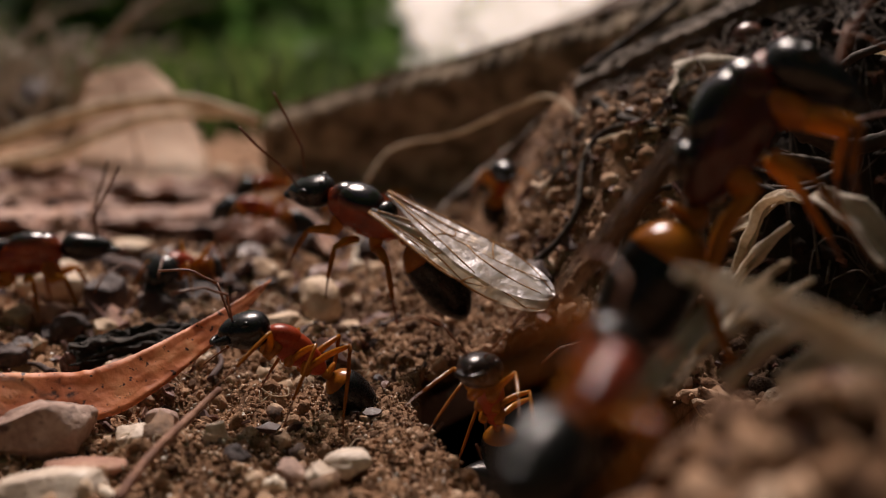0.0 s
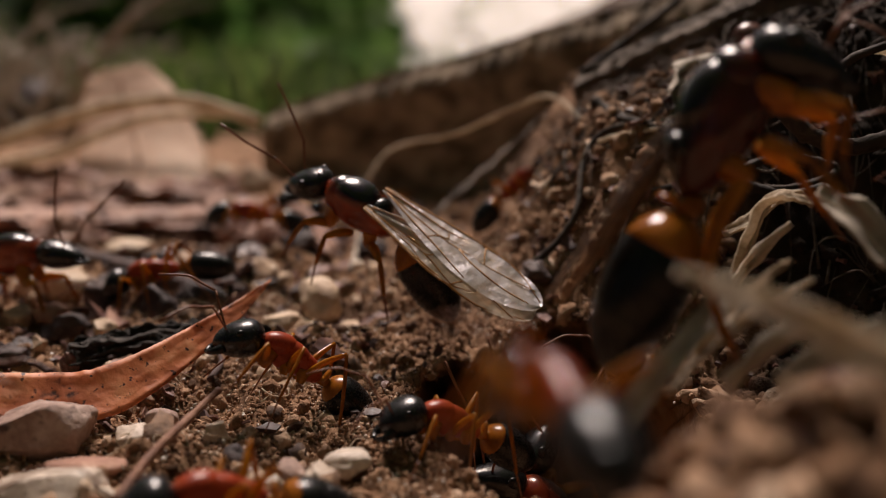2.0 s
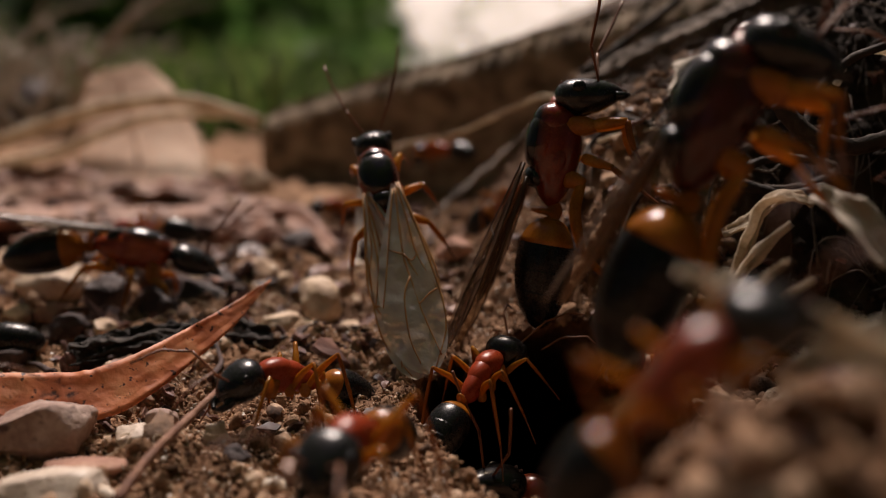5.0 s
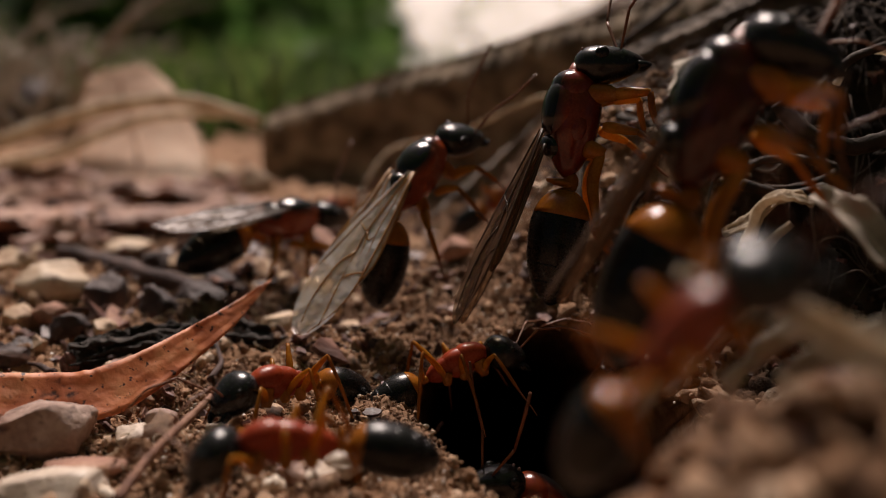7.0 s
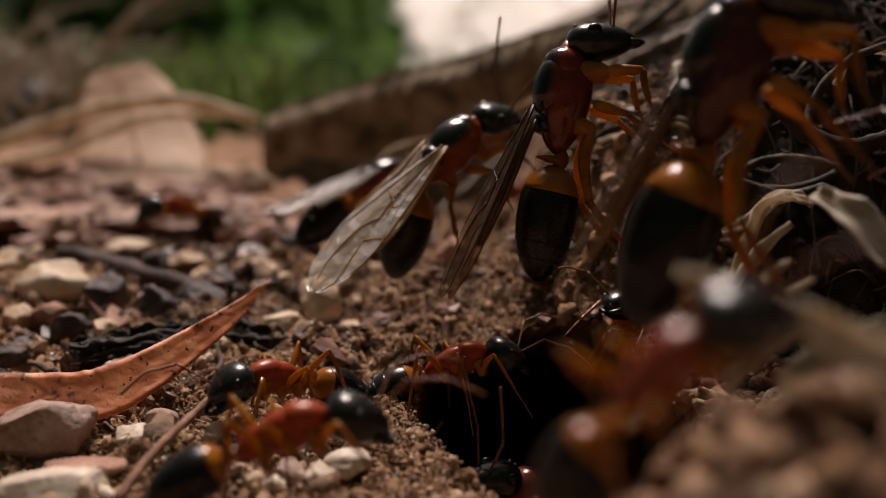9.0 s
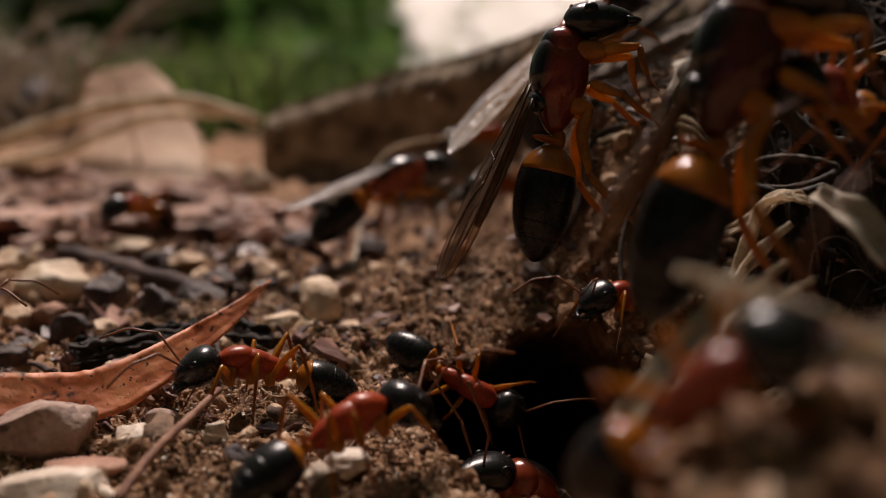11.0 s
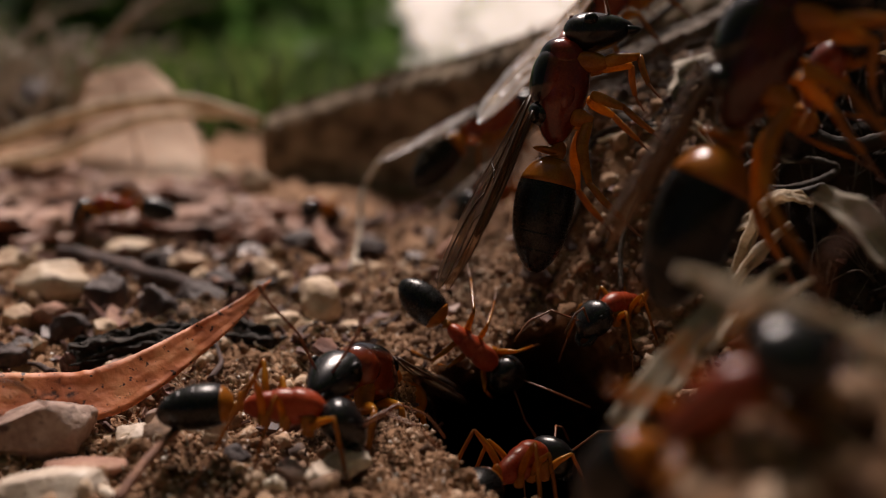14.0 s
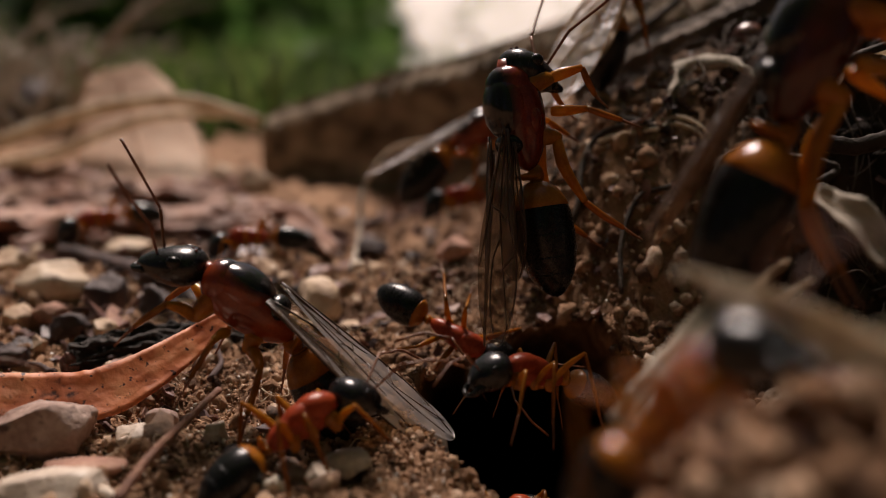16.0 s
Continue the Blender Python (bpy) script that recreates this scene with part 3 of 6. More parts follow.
def make_dead_grass():
    """A tangle of grey dead grass behind the tan leaf."""
    r = random.Random(41)
    shapes = []
    for k in range(110):
        x, y = r.uniform(-98, -56), r.uniform(165, 215)
        z = float(terrain(np.array(x), np.array(y)))
        a, ln = r.gauss(0.3, 0.9), r.uniform(14, 34)
        top = Vector((math.sin(a) * ln, r.uniform(-8, 8), ln * r.uniform(0.35, 0.85)))
        p = Vector((x, y, z - 1))
        shapes.append(tube([p, p + top * 0.55 + Vector((0, 0, ln * 0.2)), p + top], r.uniform(0.35, 0.9), 0.15, 5, 3))
    tagged(part("dead_grass", join(*shapes), STRAW_GREY), "tangle of grey-brown dead grass stems", "grass", kind="stuff")


make_dead_grass()


def shrub(x, y, base, radius, tall, count, seed, leaf=(20, 60)):
    """A shrub: a few stems and many separate leaves around them, sizes in millimetres."""
    r = random.Random(seed)
    root = tagged(new("shrub"), "dark green leafy shrub in the shade", "shrub", "shrubs round the nest")
    root.location = Vector((x, y, base)) * MM
    for k in range(5):
        a = r.uniform(0, 6.28)
        tip = Vector((math.cos(a) * radius * r.uniform(0.2, 0.8), math.sin(a) * radius * r.uniform(0.2, 0.8), tall * r.uniform(0.6, 1)))
        part("stem", tube([(0, 0, -10), tip * 0.5 + Vector((0, 0, tall * 0.1)), tip], 6, 1.5, 5, 3), STEM, root)
    verts, faces = [], []
    for _ in range(count):
        a, u = r.uniform(0, 6.28), r.random() ** 0.5
        h = r.random() ** 1.1
        bulge = 0.6 + 0.4 * math.sin(math.pi * min(1, h * 1.05)) + 0.3 * noise.noise(Vector((a * 1.5, h * 4, seed)))
        c = Vector((math.cos(a) * radius * u * bulge, math.sin(a) * radius * u * bulge, tall * h))
        d = Vector((r.gauss(0, 1), r.gauss(0, 1), r.gauss(0.2, 0.7))).normalized()
        e = d.cross(Vector((r.gauss(0, 1), r.gauss(0, 1), r.gauss(0, 1)))).normalized()
        n = d.cross(e)
        ln, w = r.uniform(*leaf), r.uniform(0.16, 0.3)
        k = len(verts)
        verts += [c, c + d * ln * 0.45 + e * ln * w + n * ln * 0.05, c + d * ln, c + d * ln * 0.45 - e * ln * w + n * ln * 0.05, c + d * ln * 0.5 - n * ln * 0.06]
        faces += [(k, k + 1, k + 4), (k + 1, k + 2, k + 4), (k + 2, k + 3, k + 4), (k + 3, k, k + 4)]
    part("crown", (verts, faces), FOLIAGE, root)
    return root


shrub(-700, 1350, -20, 330, 330, 7000, 1)
shrub(-330, 1150, -20, 270, 250, 6000, 2)
shrub(-285, 1750, -20, 200, 420, 7000, 5, (16, 45))
shrub(-520, 1900, -20, 330, 520, 7000, 4)
shrub(-185, 2300, -20, 105, 330, 2500, 7, (20, 50))
shrub(760, 2000, -20, 420, 1500, 6000, 6)
shrub(330, 2400, -20, 300, 160, 3000, 8)
shrub(190, 2700, -20, 330, 400, 420, 11, (14, 34))
shrub(-1150, 3300, -20, 700, 2400, 6000, 3)
# From here on shrubs out of view, added to block low sky light.
shrub(-1300, 1200, -20, 500, 1700, 6000, 9)
around = shrub(-150, -1150, -20, 560, 2300, 9000, 10)
for x, y in ((-900, -650), (-1150, 150), (450, -900), (1000, -400), (1050, 350), (1100, 1150)):
    copy_thing(around, pose(x * MM, y * MM, -0.02, 0, 0, x * 0.37))


def make_backdrop():
    """The pale overcast sky low behind the clearing, far off, seen between the shrubs."""
    m = bpy.data.materials.new("pale_sky")
    m.use_nodes = True
    b = m.node_tree.nodes["Principled BSDF"]
    b.inputs["Base Color"].default_value = (0.8, 0.76, 0.7, 1)
    b.inputs["Emission Color"].default_value = (1.0, 0.87, 0.74, 1)
    b.inputs["Emission Strength"].default_value = 0.68
    ob = new("backdrop", mesh_of("backdrop", [(-9000, 30000, -200), (12000, 30000, -200), (12000, 30000, 6500), (-9000, 30000, 6500)], [(0, 1, 2, 3)], m))
    tagged(ob, "pale bright overcast sky far behind the shrubs", "sky", kind="structure")


make_backdrop()


def make_grass():
    """Short green grass beyond the plank, thousands of bent blades."""
    r = random.Random(77)
    verts, faces = [], []
    for k in range(6800):
        y = 480 + 1400 * r.random() ** 1.6
        x = r.uniform(-0.62, 0.5) * y
        near = k >= 5200
        if near:
            y = r.uniform(165, 330)
            x = r.uniform(-0.33, -0.15) * y
        if r.random() < 0.35 + 0.5 * noise.noise(Vector((x * 0.006, y * 0.006, 3))):
            continue
        h, w = (r.uniform(6, 20), r.uniform(0.4, 0.8)) if near else (r.uniform(25, 75), r.uniform(1.2, 2.6))
        a = r.uniform(0, 6.28)
        d = Vector((math.cos(a), math.sin(a), 0))
        e = Vector((-d.y, d.x, 0)) * w
        p = Vector((x, y, -4))
        if y < 420:
            p.z = float(terrain(np.array(x), np.array(y))) - 4
        q = p + d * h * 0.15 + Vector((0, 0, h * 0.6))
        s = p + d * h * 0.5 + Vector((0, 0, h))
        m = len(verts)
        verts += [p - e, p + e, q + e * 0.8, q - e * 0.8, s]
        faces += [(m, m + 1, m + 2, m + 3), (m + 3, m + 2, m + 4)]
    tagged(part("grass", (verts, faces), GRASS), "short green grass in the background shade", "grass", kind="stuff")


make_grass()

STONE_PALE = material("pale_quartz", [(0.3, (0.32, 0.24, 0.18)), (0.5, (0.52, 0.42, 0.335)), (0.72, (0.7, 0.61, 0.52))], 700, 0.5, 0.4, 3500, "object", hue_spread=0.08)

# ---- leaf, stones and sticks on the near ground ----
leaf = tagged(part("eucalyptus_leaf", blade([(-27.12, 54.81, 9.73), (-22.08, 56.32, 9.2), (-19.07, 56.89, 9.15), (-17.01, 58.97, 9.8), (-15.06, 61.61, 10.85), (-13.14, 64.64, 12.07), (-11.12, 68.23, 13.77)], [2.6, 2.8, 3.0, 2.5, 1.9, 1.25, 0.08], (0.12, -0.75, -0.9), 0.22, 0.05, 12, 8, 0.09, 3, 0.05), LEAF), "curved dry orange-brown eucalyptus leaf with dark specks", "leaf")
rib = [(-27.12, 54.81, 9.79), (-22.08, 56.32, 9.26), (-19.07, 56.89, 9.21), (-17.01, 58.97, 9.86), (-15.06, 61.61, 10.91), (-13.14, 64.64, 12.13), (-11.12, 68.23, 13.83)]
part("midrib", tube(rib, 0.06, 0.02, 6, 10), LEAF, leaf, "pale raised midrib")
lump("rock", (-21.18, 54.40, 7.77), (3.3, 2.4, 2.2), STONE_GREY, "angular grey-brown rock on the soil", "rock", 21, 12, angular=0.72, rough=0.13, box=0.72, sub=5)
lump("stone", (-17.50, 50.57, 7.28), (2.0, 1.2, 0.6), STONE_RED, "flat reddish stone on the soil", "stone", 22, 5)
lump("stone", (-18.02, 47.76, 6.98), (2.9, 2.0, 1.3), STONE_PALE, "pale greyish stone half sunk in soil", "stone", 23, 20, rough=0.14, angular=0.72, box=0.8)
G = "pebbles on the soil"
for at, size, mat, label, seed in (
    ((-15.97, 53.64, 7.70), (1.25, 1.0, 0.85), STONE_PALE, "pale grey rounded pebble on the soil", 31),
    ((-11.84, 54.15, 7.73), (1.0, 0.9, 0.95), STONE_PALE, "grey translucent pebble on the soil", 32),
    ((-5.93, 49.03, 7.08), (1.1, 0.9, 0.95), STONE_PALE, "whitish quartz pebble on the soil", 33),
    ((-8.90, 49.03, 7.08), (0.6, 0.5, 0.5), STONE_CREAM, "small pale pebble lying on the soil", 34),
    ((-10.29, 51.84, 7.44), (0.9, 0.7, 0.55), STONE_DARK, "small dark grit lump lying on the soil", 35),
    ((-15.16, 55.95, 8.03), (1.0, 0.8, 0.7), STONE_GREY, "small grey-brown pebble lying on the soil", 36),
    ((-4.57, 51.09, 7.2), (1.6, 1.1, 0.8), STONE_PALE, "flat tan quartz pebble lying on the soil", 37),
    ((-7.39, 50.31, 7.1), (1.2, 0.9, 0.5), STONE_GREY, "flat brown pebble lying on the soil", 47),
    ((-14.30, 85.89, 11.85), (1.35, 1.1, 1.2), STONE_CREAM, "round cream pebble among dark grit", 38),
    ((-9.09, 76.45, 10.89), (2.5, 1.7, 1.9), STONE_CREAM, "pinkish tan rounded pebble lying on the soil", 39),
    ((-11.11, 72.33, 10.19), (1.5, 1.1, 0.9), STONE_CREAM, "tan rounded pebble lying on the soil", 40),
    ((-29.90, 81.79, 11.34), (3.2, 2.2, 1.9), STONE_CREAM, "large pale tan pebble lying on the soil", 41),
    ((-35.26, 87.68, 12.07), (2.6, 2.0, 1.6), STONE_CREAM, "pale tan pebble lying on the soil", 42),
    ((-22.94, 71.30, 10.00), (1.1, 0.9, 0.7), STONE_CREAM, "small pale pebble lying on the soil", 43),
    ((-26.22, 68.23, 9.57), (0.8, 0.7, 0.6), STONE_CREAM, "small cream pebble lying on the soil", 44),
    ((-29.98, 74.11, 10.33), (1.6, 1.2, 1.0), STONE_CREAM, "cream pebble in grit", 48),
    ((-27.59, 74.11, 10.33), (1.5, 1.2, 1.0), STONE_RED, "brown pebble in grit lying on the soil", 49),
    ((-27.51, 93.31, 12.79), (2.4, 1.8, 0.8), STONE_CREAM, "flat tan pebble lying on the soil", 50),
    ((-21.65, 89.47, 12.30), (2.0, 1.5, 0.8), STONE_CREAM, "flat tan pebble lying on the soil", 51),
    ((-6.14, 93.06, 12.82), (1.6, 1.2, 0.9), STONE_DARK, "dark lump on the mound", 53),
    ((0.68, 79.91, 14.43), (1.5, 1.2, 0.9), STONE_RED, "reddish brown lump on the mound", 54),
):
    lump("pebble", at, size, mat, label, "stone", seed, seed * 40, G, seed * 17 % 40 - 20, 0.74, 0.2, box=0.78 if mat == STONE_PALE else 0.0)
G = "dark lumps in the grit"
for at, size, seed in (
    ((-25.08, 78.46, 10.88), (2.1, 1.5, 2.1), 61), ((-20.71, 75.91, 10.62), (2.5, 1.6, 1.7), 62), ((-18.21, 77.44, 10.76), (2.6, 1.6, 1.6), 63),
    ((-25.52, 71.56, 10.03), (1.4, 1.1, 1.0), 64), ((-12.12, 93.31, 12.79), (2.2, 1.6, 1.6), 65), ((-24.03, 89.47, 12.30), (1.6, 1.2, 0.8), 66),
    ((6.25, 70.52, 13.87), (1.5, 1.1, 1.0), 67), ((-17.38, 82.56, 11.44), (2.2, 1.5, 0.9), 68), ((-27.83, 67.20, 9.42), (0.7, 0.6, 0.5), 69),
):
    lump("dark_lump", at, size, STONE_DARK, "dark purplish-brown lump of bark or dung", "debris", seed, seed * 31, G, rough=0.35, angular=0.72)
charred = [Vector(p) for p in ((-22.98, 65.15, 9.0), (-20.05, 67.21, 9.25), (-16.85, 69.00, 9.45), (-14.40, 69.76, 9.55), (-11.24, 68.74, 9.5))]
charred_stick = tagged(part("charred_stick", crumbled(tube(charred, 1.3, 0.8, 20, 26, 0.2, 3)), BARK_DARK), "charred black piece of stick with splitting bark on the soil", "stick")
pick = random.Random(61)
for k in range(11):
    turn = radians(-35 + 17 * k + pick.uniform(-16, 16))
    first, last = pick.choice(((0, 3), (0, 4), (0, 5), (1, 5), (2, 5)))
    ring = [p + Vector((0.12, -1, 0)) * (math.cos(turn) * (1.42 - 0.14 * i) + pick.uniform(-0.12, 0.12)) + Vector((0, 0, math.sin(turn) * (1.42 - 0.14 * i) + pick.uniform(-0.1, 0.16))) for i, p in enumerate(charred)][first:last]
    part("bark_strip", blade(ring, [0.16] + [pick.uniform(0.25, 0.95) for _ in ring[1:-1]] + [0.12], (0.1, -math.sin(turn), math.cos(turn)), 0.2, 0.12, 14, 4, 0.42, 70 + k), BARK_DARK, charred_stick)
strand("twig", [(-31.95, 89.29, 12.90), (-27.15, 87.18, 12.14), (-20.91, 82.56, 11.44), (-15.06, 79.49, 11.05)], 0.95, 0.62, TWIG_DARK, "dark brown twig lying on grit", "twig", seed=2, wobble=0.35)
strand("twig", [(-14.6, 46, 7.14), (-13.95, 49, 8.19), (-13.1, 52.2, 8.9), (-12.04, 56.2, 9.67)], 0.27, 0.2, TWIG, "thin reddish-brown twig on the soil", "twig", seed=3, wobble=0.3)
lump("seed_case", (-27.07, 65.92, 9.27), (1.3, 0.9, 0.8), STONE_DARK, "dark shiny hollow seed case", "seed", 71, 20)
lump("seed_case", (-22.84, 64.13, 9.04), (0.6, 0.6, 1.0), SEED, "dark red shiny seed", "seed", 72, 20)
lump("seed", (22.74, 80.57, 30.13), (1.25, 1.1, 1.1), SEED, "round shiny brown seed on the bank", "seed", 73, rough=0.05, angular=0.1)

# ---- roots, straw and dry grass on the bank ----
G = "dry roots on the bank"
strand("root", [(-7.34, 100.00, 18.10), (-5.60, 102.33, 20.65), (-3.75, 103.47, 21.69), (0.86, 102.56, 22.52), (4.97, 98.76, 24.39), (9.24, 94.94, 26.10), (10.48, 79.56, 23.93)], 0.15, 0.18, STRAW, "thin dry straw-coloured root", "root", G, 0.4, 1)
strand("root", [(-7.43, 84.90, 12.00), (-7.64, 96.41, 13.45), (-7.61, 99.84, 16.79), (-6.88, 101.10, 18.83)], 0.18, 0.22, STRAW_GREY, "thin grey-tan root arching over the soil", "root", G, 0.4, 2)
strand("root", [(5.95, 71.58, 14.30), (7.59, 71.02, 15.90), (8.92, 71.27, 17.96), (9.52, 73.37, 20.69), (10.43, 74.61, 22.59), (11.76, 73.22, 23.57), (14.15, 71.76, 23.96)], 0.24, 0.2, ROOT, "curved dark brown dry root hanging over the bank", "root", G, 0.4, 3)
strand("root", [(10.82, 77.73, 25.44), (11.68, 76.64, 24.74), (12.49, 73.03, 24.07), (14.94, 70.92, 23.33)], 0.42, 0.28, ROOT, "short dark broken root", "root", G, 0.5, 4)
strand("root", [(10.72, 73.86, 22.60), (11.83, 72.40, 23.01), (13.35, 71.43, 23.33), (14.80, 71.24, 23.85), (15.74, 73.27, 26.05), (16.96, 75.41, 27.08)], 0.16, 0.12, STRAW, "fine pale root fibre", "root", G, 0.3, 5)
strand("root", [(14.10, 71.46, 23.59), (15.49, 70.98, 23.78), (16.68, 70.41, 23.23), (17.49, 69.51, 22.04)], 0.14, 0.12, STRAW, "fine pale root fibre", "root", G, 0.3, 6)
strand("root", [(14.48, 71.53, 24.15), (15.92, 71.28, 24.22), (17.05, 70.44, 23.49), (17.60, 69.53, 22.26)], 0.14, 0.1, STRAW, "fine pale root fibre", "root", G, 0.3, 7)
strand("root", [(14.75, 68.73, 19.82), (12.61, 68.89, 19.08), (11.35, 67.54, 16.31), (11.10, 65.67, 13.34)], 0.2, 0.15, ROOT, "fine dark root fibre", "root", G, 0.3, 8)
strand("root", [(17.99, 66.06, 20.69), (19.74, 66.17, 21.56), (22.18, 66.18, 21.66), (24.27, 66.11, 21.04), (21.84, 64.98, 20.06), (18.41, 64.96, 19.89)], 0.3, 0.25, ROOT, "curled dry root on the bank", "root", G, 0.4, 9)
strand("root", [(17.79, 64.00, 20.29), (20.49, 63.92, 19.62), (22.86, 63.98, 20.13)], 0.35, 0.25, ROOT, "dry dark root on the bank", "root", G, 0.4, 10)
strand("root", [(20.83, 62.30, 22.85), (22.00, 63.63, 25.48), (23.83, 63.87, 27.46), (26.10, 63.99, 28.45)], 0.3, 0.25, ROOT, "dry root rising on the bank", "root", G, 0.3, 11)
strand("root", [(23.53, 64.72, 26.17), (24.21, 64.89, 27.51), (25.56, 64.97, 28.18), (26.92, 64.95, 28.01)], 0.22, 0.2, STRAW, "thin pale root on the bank", "root", G, 0.3, 12)
strand("root", [(11.44, 89.11, 27.83), (15.16, 89.45, 30.60), (18.66, 88.77, 33.26), (20.50, 88.99, 35.09)], 0.35, 0.3, ROOT, "straight dry root along the bark", "root", G, 0.2, 13)
strand("root", [(19.52, 62.58, 25.13), (20.83, 62.38, 23.50), (23.45, 62.26, 22.53), (26.40, 62.34, 23.18)], 0.6, 0.5, ROOT, "thick dark root across the bank", "root", G, 0.3, 14)
tagged(part("bark_strip", blade([(-0.97, 96.63, 15.23), (2.33, 95.97, 18.09), (5.76, 94.33, 21.17), (8.80, 92.71, 24.37)], [1.2, 2.2, 2.4, 1.2], (0.7, 0.3, 0.7), 0.15, 0.12, rough=0.3, seed=8), BARK_GREY), "flat dry brown strip of bark", "bark")
tagged(part("curled_leaf", blade([(14.85, 71.52, 24.07), (15.14, 72.70, 25.47), (16.24, 73.92, 27.21), (17.97, 73.99, 27.82), (19.70, 73.21, 27.63), (20.67, 71.85, 26.75)], [0.3, 0.7, 1.2, 1.1, 0.8, 0.25], (0.3, 0.2, -1), 0.12, 0.5, rough=0.4, seed=9), STRAW_GREY), "curled dry grey-tan leaf on the bank", "leaf")
G = "dry grass blades"
for pts, w, acr, seed in (
    ([(14.97, 55.30, 15.06), (16.01, 55.59, 17.40), (16.89, 55.84, 19.46), (18.08, 55.90, 19.99), (19.41, 55.87, 19.70)], [0.7, 1.1, 1.2, 0.9, 0.3], (1, 0.7, 0.3), 21),
    ([(14.99, 54.36, 15.65), (16.30, 54.56, 17.24), (17.90, 54.75, 18.82)], [0.5, 0.8, 0.3], (1, 0.2, 0.4), 22),
    ([(14.94, 56.67, 18.03), (16.44, 56.74, 18.63), (18.10, 56.91, 19.97), (19.45, 56.90, 19.91)], [0.4, 1.0, 1.0, 0.3], (0.3, 0.9, 0.7), 23),
    ([(17.33, 49.94, 20.62), (18.54, 48.83, 19.80), (20.19, 47.55, 17.62)], [0.8, 1.8, 1.8], (0.6, 0.7, 0.8), 24),
    ([(7.15, 32.2, 19.57), (8.49, 31.4, 19.1), (10.09, 30.5, 18.5), (12.7, 28.8, 17.23)], [0.3, 0.75, 1.0, 1.3], (-0.3, 0.6, 0.9), 25),
    ([(7.01, 40.82, 12.06), (9.00, 42.10, 14.25), (11.07, 43.33, 16.09), (12.03, 44.55, 17.80)], [1.2, 1.3, 1.1, 0.6], (1, 0, 0.5), 26),
    ([(11.50, 41.99, 13.34), (13.09, 42.18, 14.92), (14.90, 42.32, 16.05)], [0.8, 1.2, 0.5], (0.6, 0, 0.8), 27),
    ([(13.23, 41.01, 13.60), (15.08, 40.17, 14.92), (17.24, 39.29, 15.99)], [1.2, 2.0, 2.0], (0, 0.8, 0.7), 28),
    ([(10.96, 45.07, 13.79), (13.27, 45.30, 15.72), (15.94, 45.50, 17.29)], [0.3, 0.5, 0.2], (0.5, 0.3, 0.8), 29),
    ([(10.95, 46.17, 14.55), (12.81, 46.37, 16.16), (15.30, 46.59, 18.00)], [0.3, 0.6, 0.2], (0.6, 0.3, 0.7), 30),
    ([(9.53, 43.91, 12.60), (11.45, 45.16, 14.52), (13.56, 46.44, 16.77)], [0.4, 0.6, 0.2], (0.8, 0.2, 0.5), 31),
):
    straw = tagged(part("straw", blade(pts, w, acr, 0.14, 0.2, rough=0.25, seed=seed), STRAW_GREY if seed in (24, 26, 27, 28) else STRAW), "dry grey-tan grass blade on the soil", "grass", G)
    part("midrib", tube(pts, 0.16, 0.08, 6, 7), STRAW, straw, "pale midrib")


def make_fibres():
    """Hair-thin roots and bits of straw tangled over the bank."""
    r = random.Random(5)
    shapes = []
    for k in range(260):
        x, y = r.uniform(7, 34), r.uniform(58, 92)
        a, ln = r.uniform(0, 6.28), r.uniform(2, 7)
        if max(float(pit(np.array(x + i), np.array(y + j))) for i in (-7, 0, 7) for j in (-7, 0, 7)) > 0.5:
            continue
        pts = []
        for i in range(4):
            px, py = x + math.cos(a) * ln * i / 3, y + math.sin(a) * ln * i / 3
            pts.append((px, py, height(px, py) + 0.25 + r.uniform(0, 1.3)))
            a += r.gauss(0, 0.5)
        shapes.append(tube(pts, r.uniform(0.04, 0.12), 0.03, 4, 4))
    pale = []
    for k in range(90):
        x, y = r.uniform(-22, 4), r.uniform(48, 84)
        a, ln = r.uniform(0, 6.28), r.uniform(0.8, 3.2)
        if max(float(pit(np.array(x + i), np.array(y + j))) for i in (-3, 0, 3) for j in (-3, 0, 3)) > 0.5:
            continue
        pts = []
        for i in range(4):
            px, py = x + math.cos(a) * ln * i / 3, y + math.sin(a) * ln * i / 3
            pts.append((px, py, height(px, py) + 0.25 + r.uniform(0, 0.5)))
            a += r.gauss(0, 0.7)
        pale.append(tube(pts, r.uniform(0.03, 0.06), 0.02, 4, 4))
    tagged(part("straw_fibres", join(*pale), STRAW), "short hair-thin bits of straw on the soil", "straw", kind="stuff")
    tagged(part("root_fibres", join(*shapes), ROOT), "tangle of hair-thin dry roots on the bank", "roots", kind="stuff")


make_fibres()
make_crumbs("bank_clods", 1300, 0.2, 0.95, CRUMB, "dark crumbly clods of leaf mould on the bank", (7, 36, 57, 95), 15, sub=2, power=2.2)
make_crumbs("mound_clods", 760, 0.3, 1.1, CRUMB, "crumbly brown clods on the near mound", (4.6, 22, 24, 42), 16, sub=2, power=2.0)

# ---- litter among the grit ----
FLAKE = material("dark_leaf_flake", [(0.15, (0.018, 0.009, 0.008)), (0.42, (0.065, 0.03, 0.026)), (0.62, (0.15, 0.07, 0.055)), (0.85, (0.34, 0.2, 0.15))], 420, 0.55, 0.4, 2500, "island", hue_spread=0.26)
FLAKE_ONE = material("leaf_flake", [(0.15, (0.02, 0.01, 0.009)), (0.42, (0.075, 0.034, 0.028)), (0.62, (0.17, 0.075, 0.055)), (0.85, (0.36, 0.2, 0.14))], 420, 0.5, 0.4, 2500, "object", hue_spread=0.26)


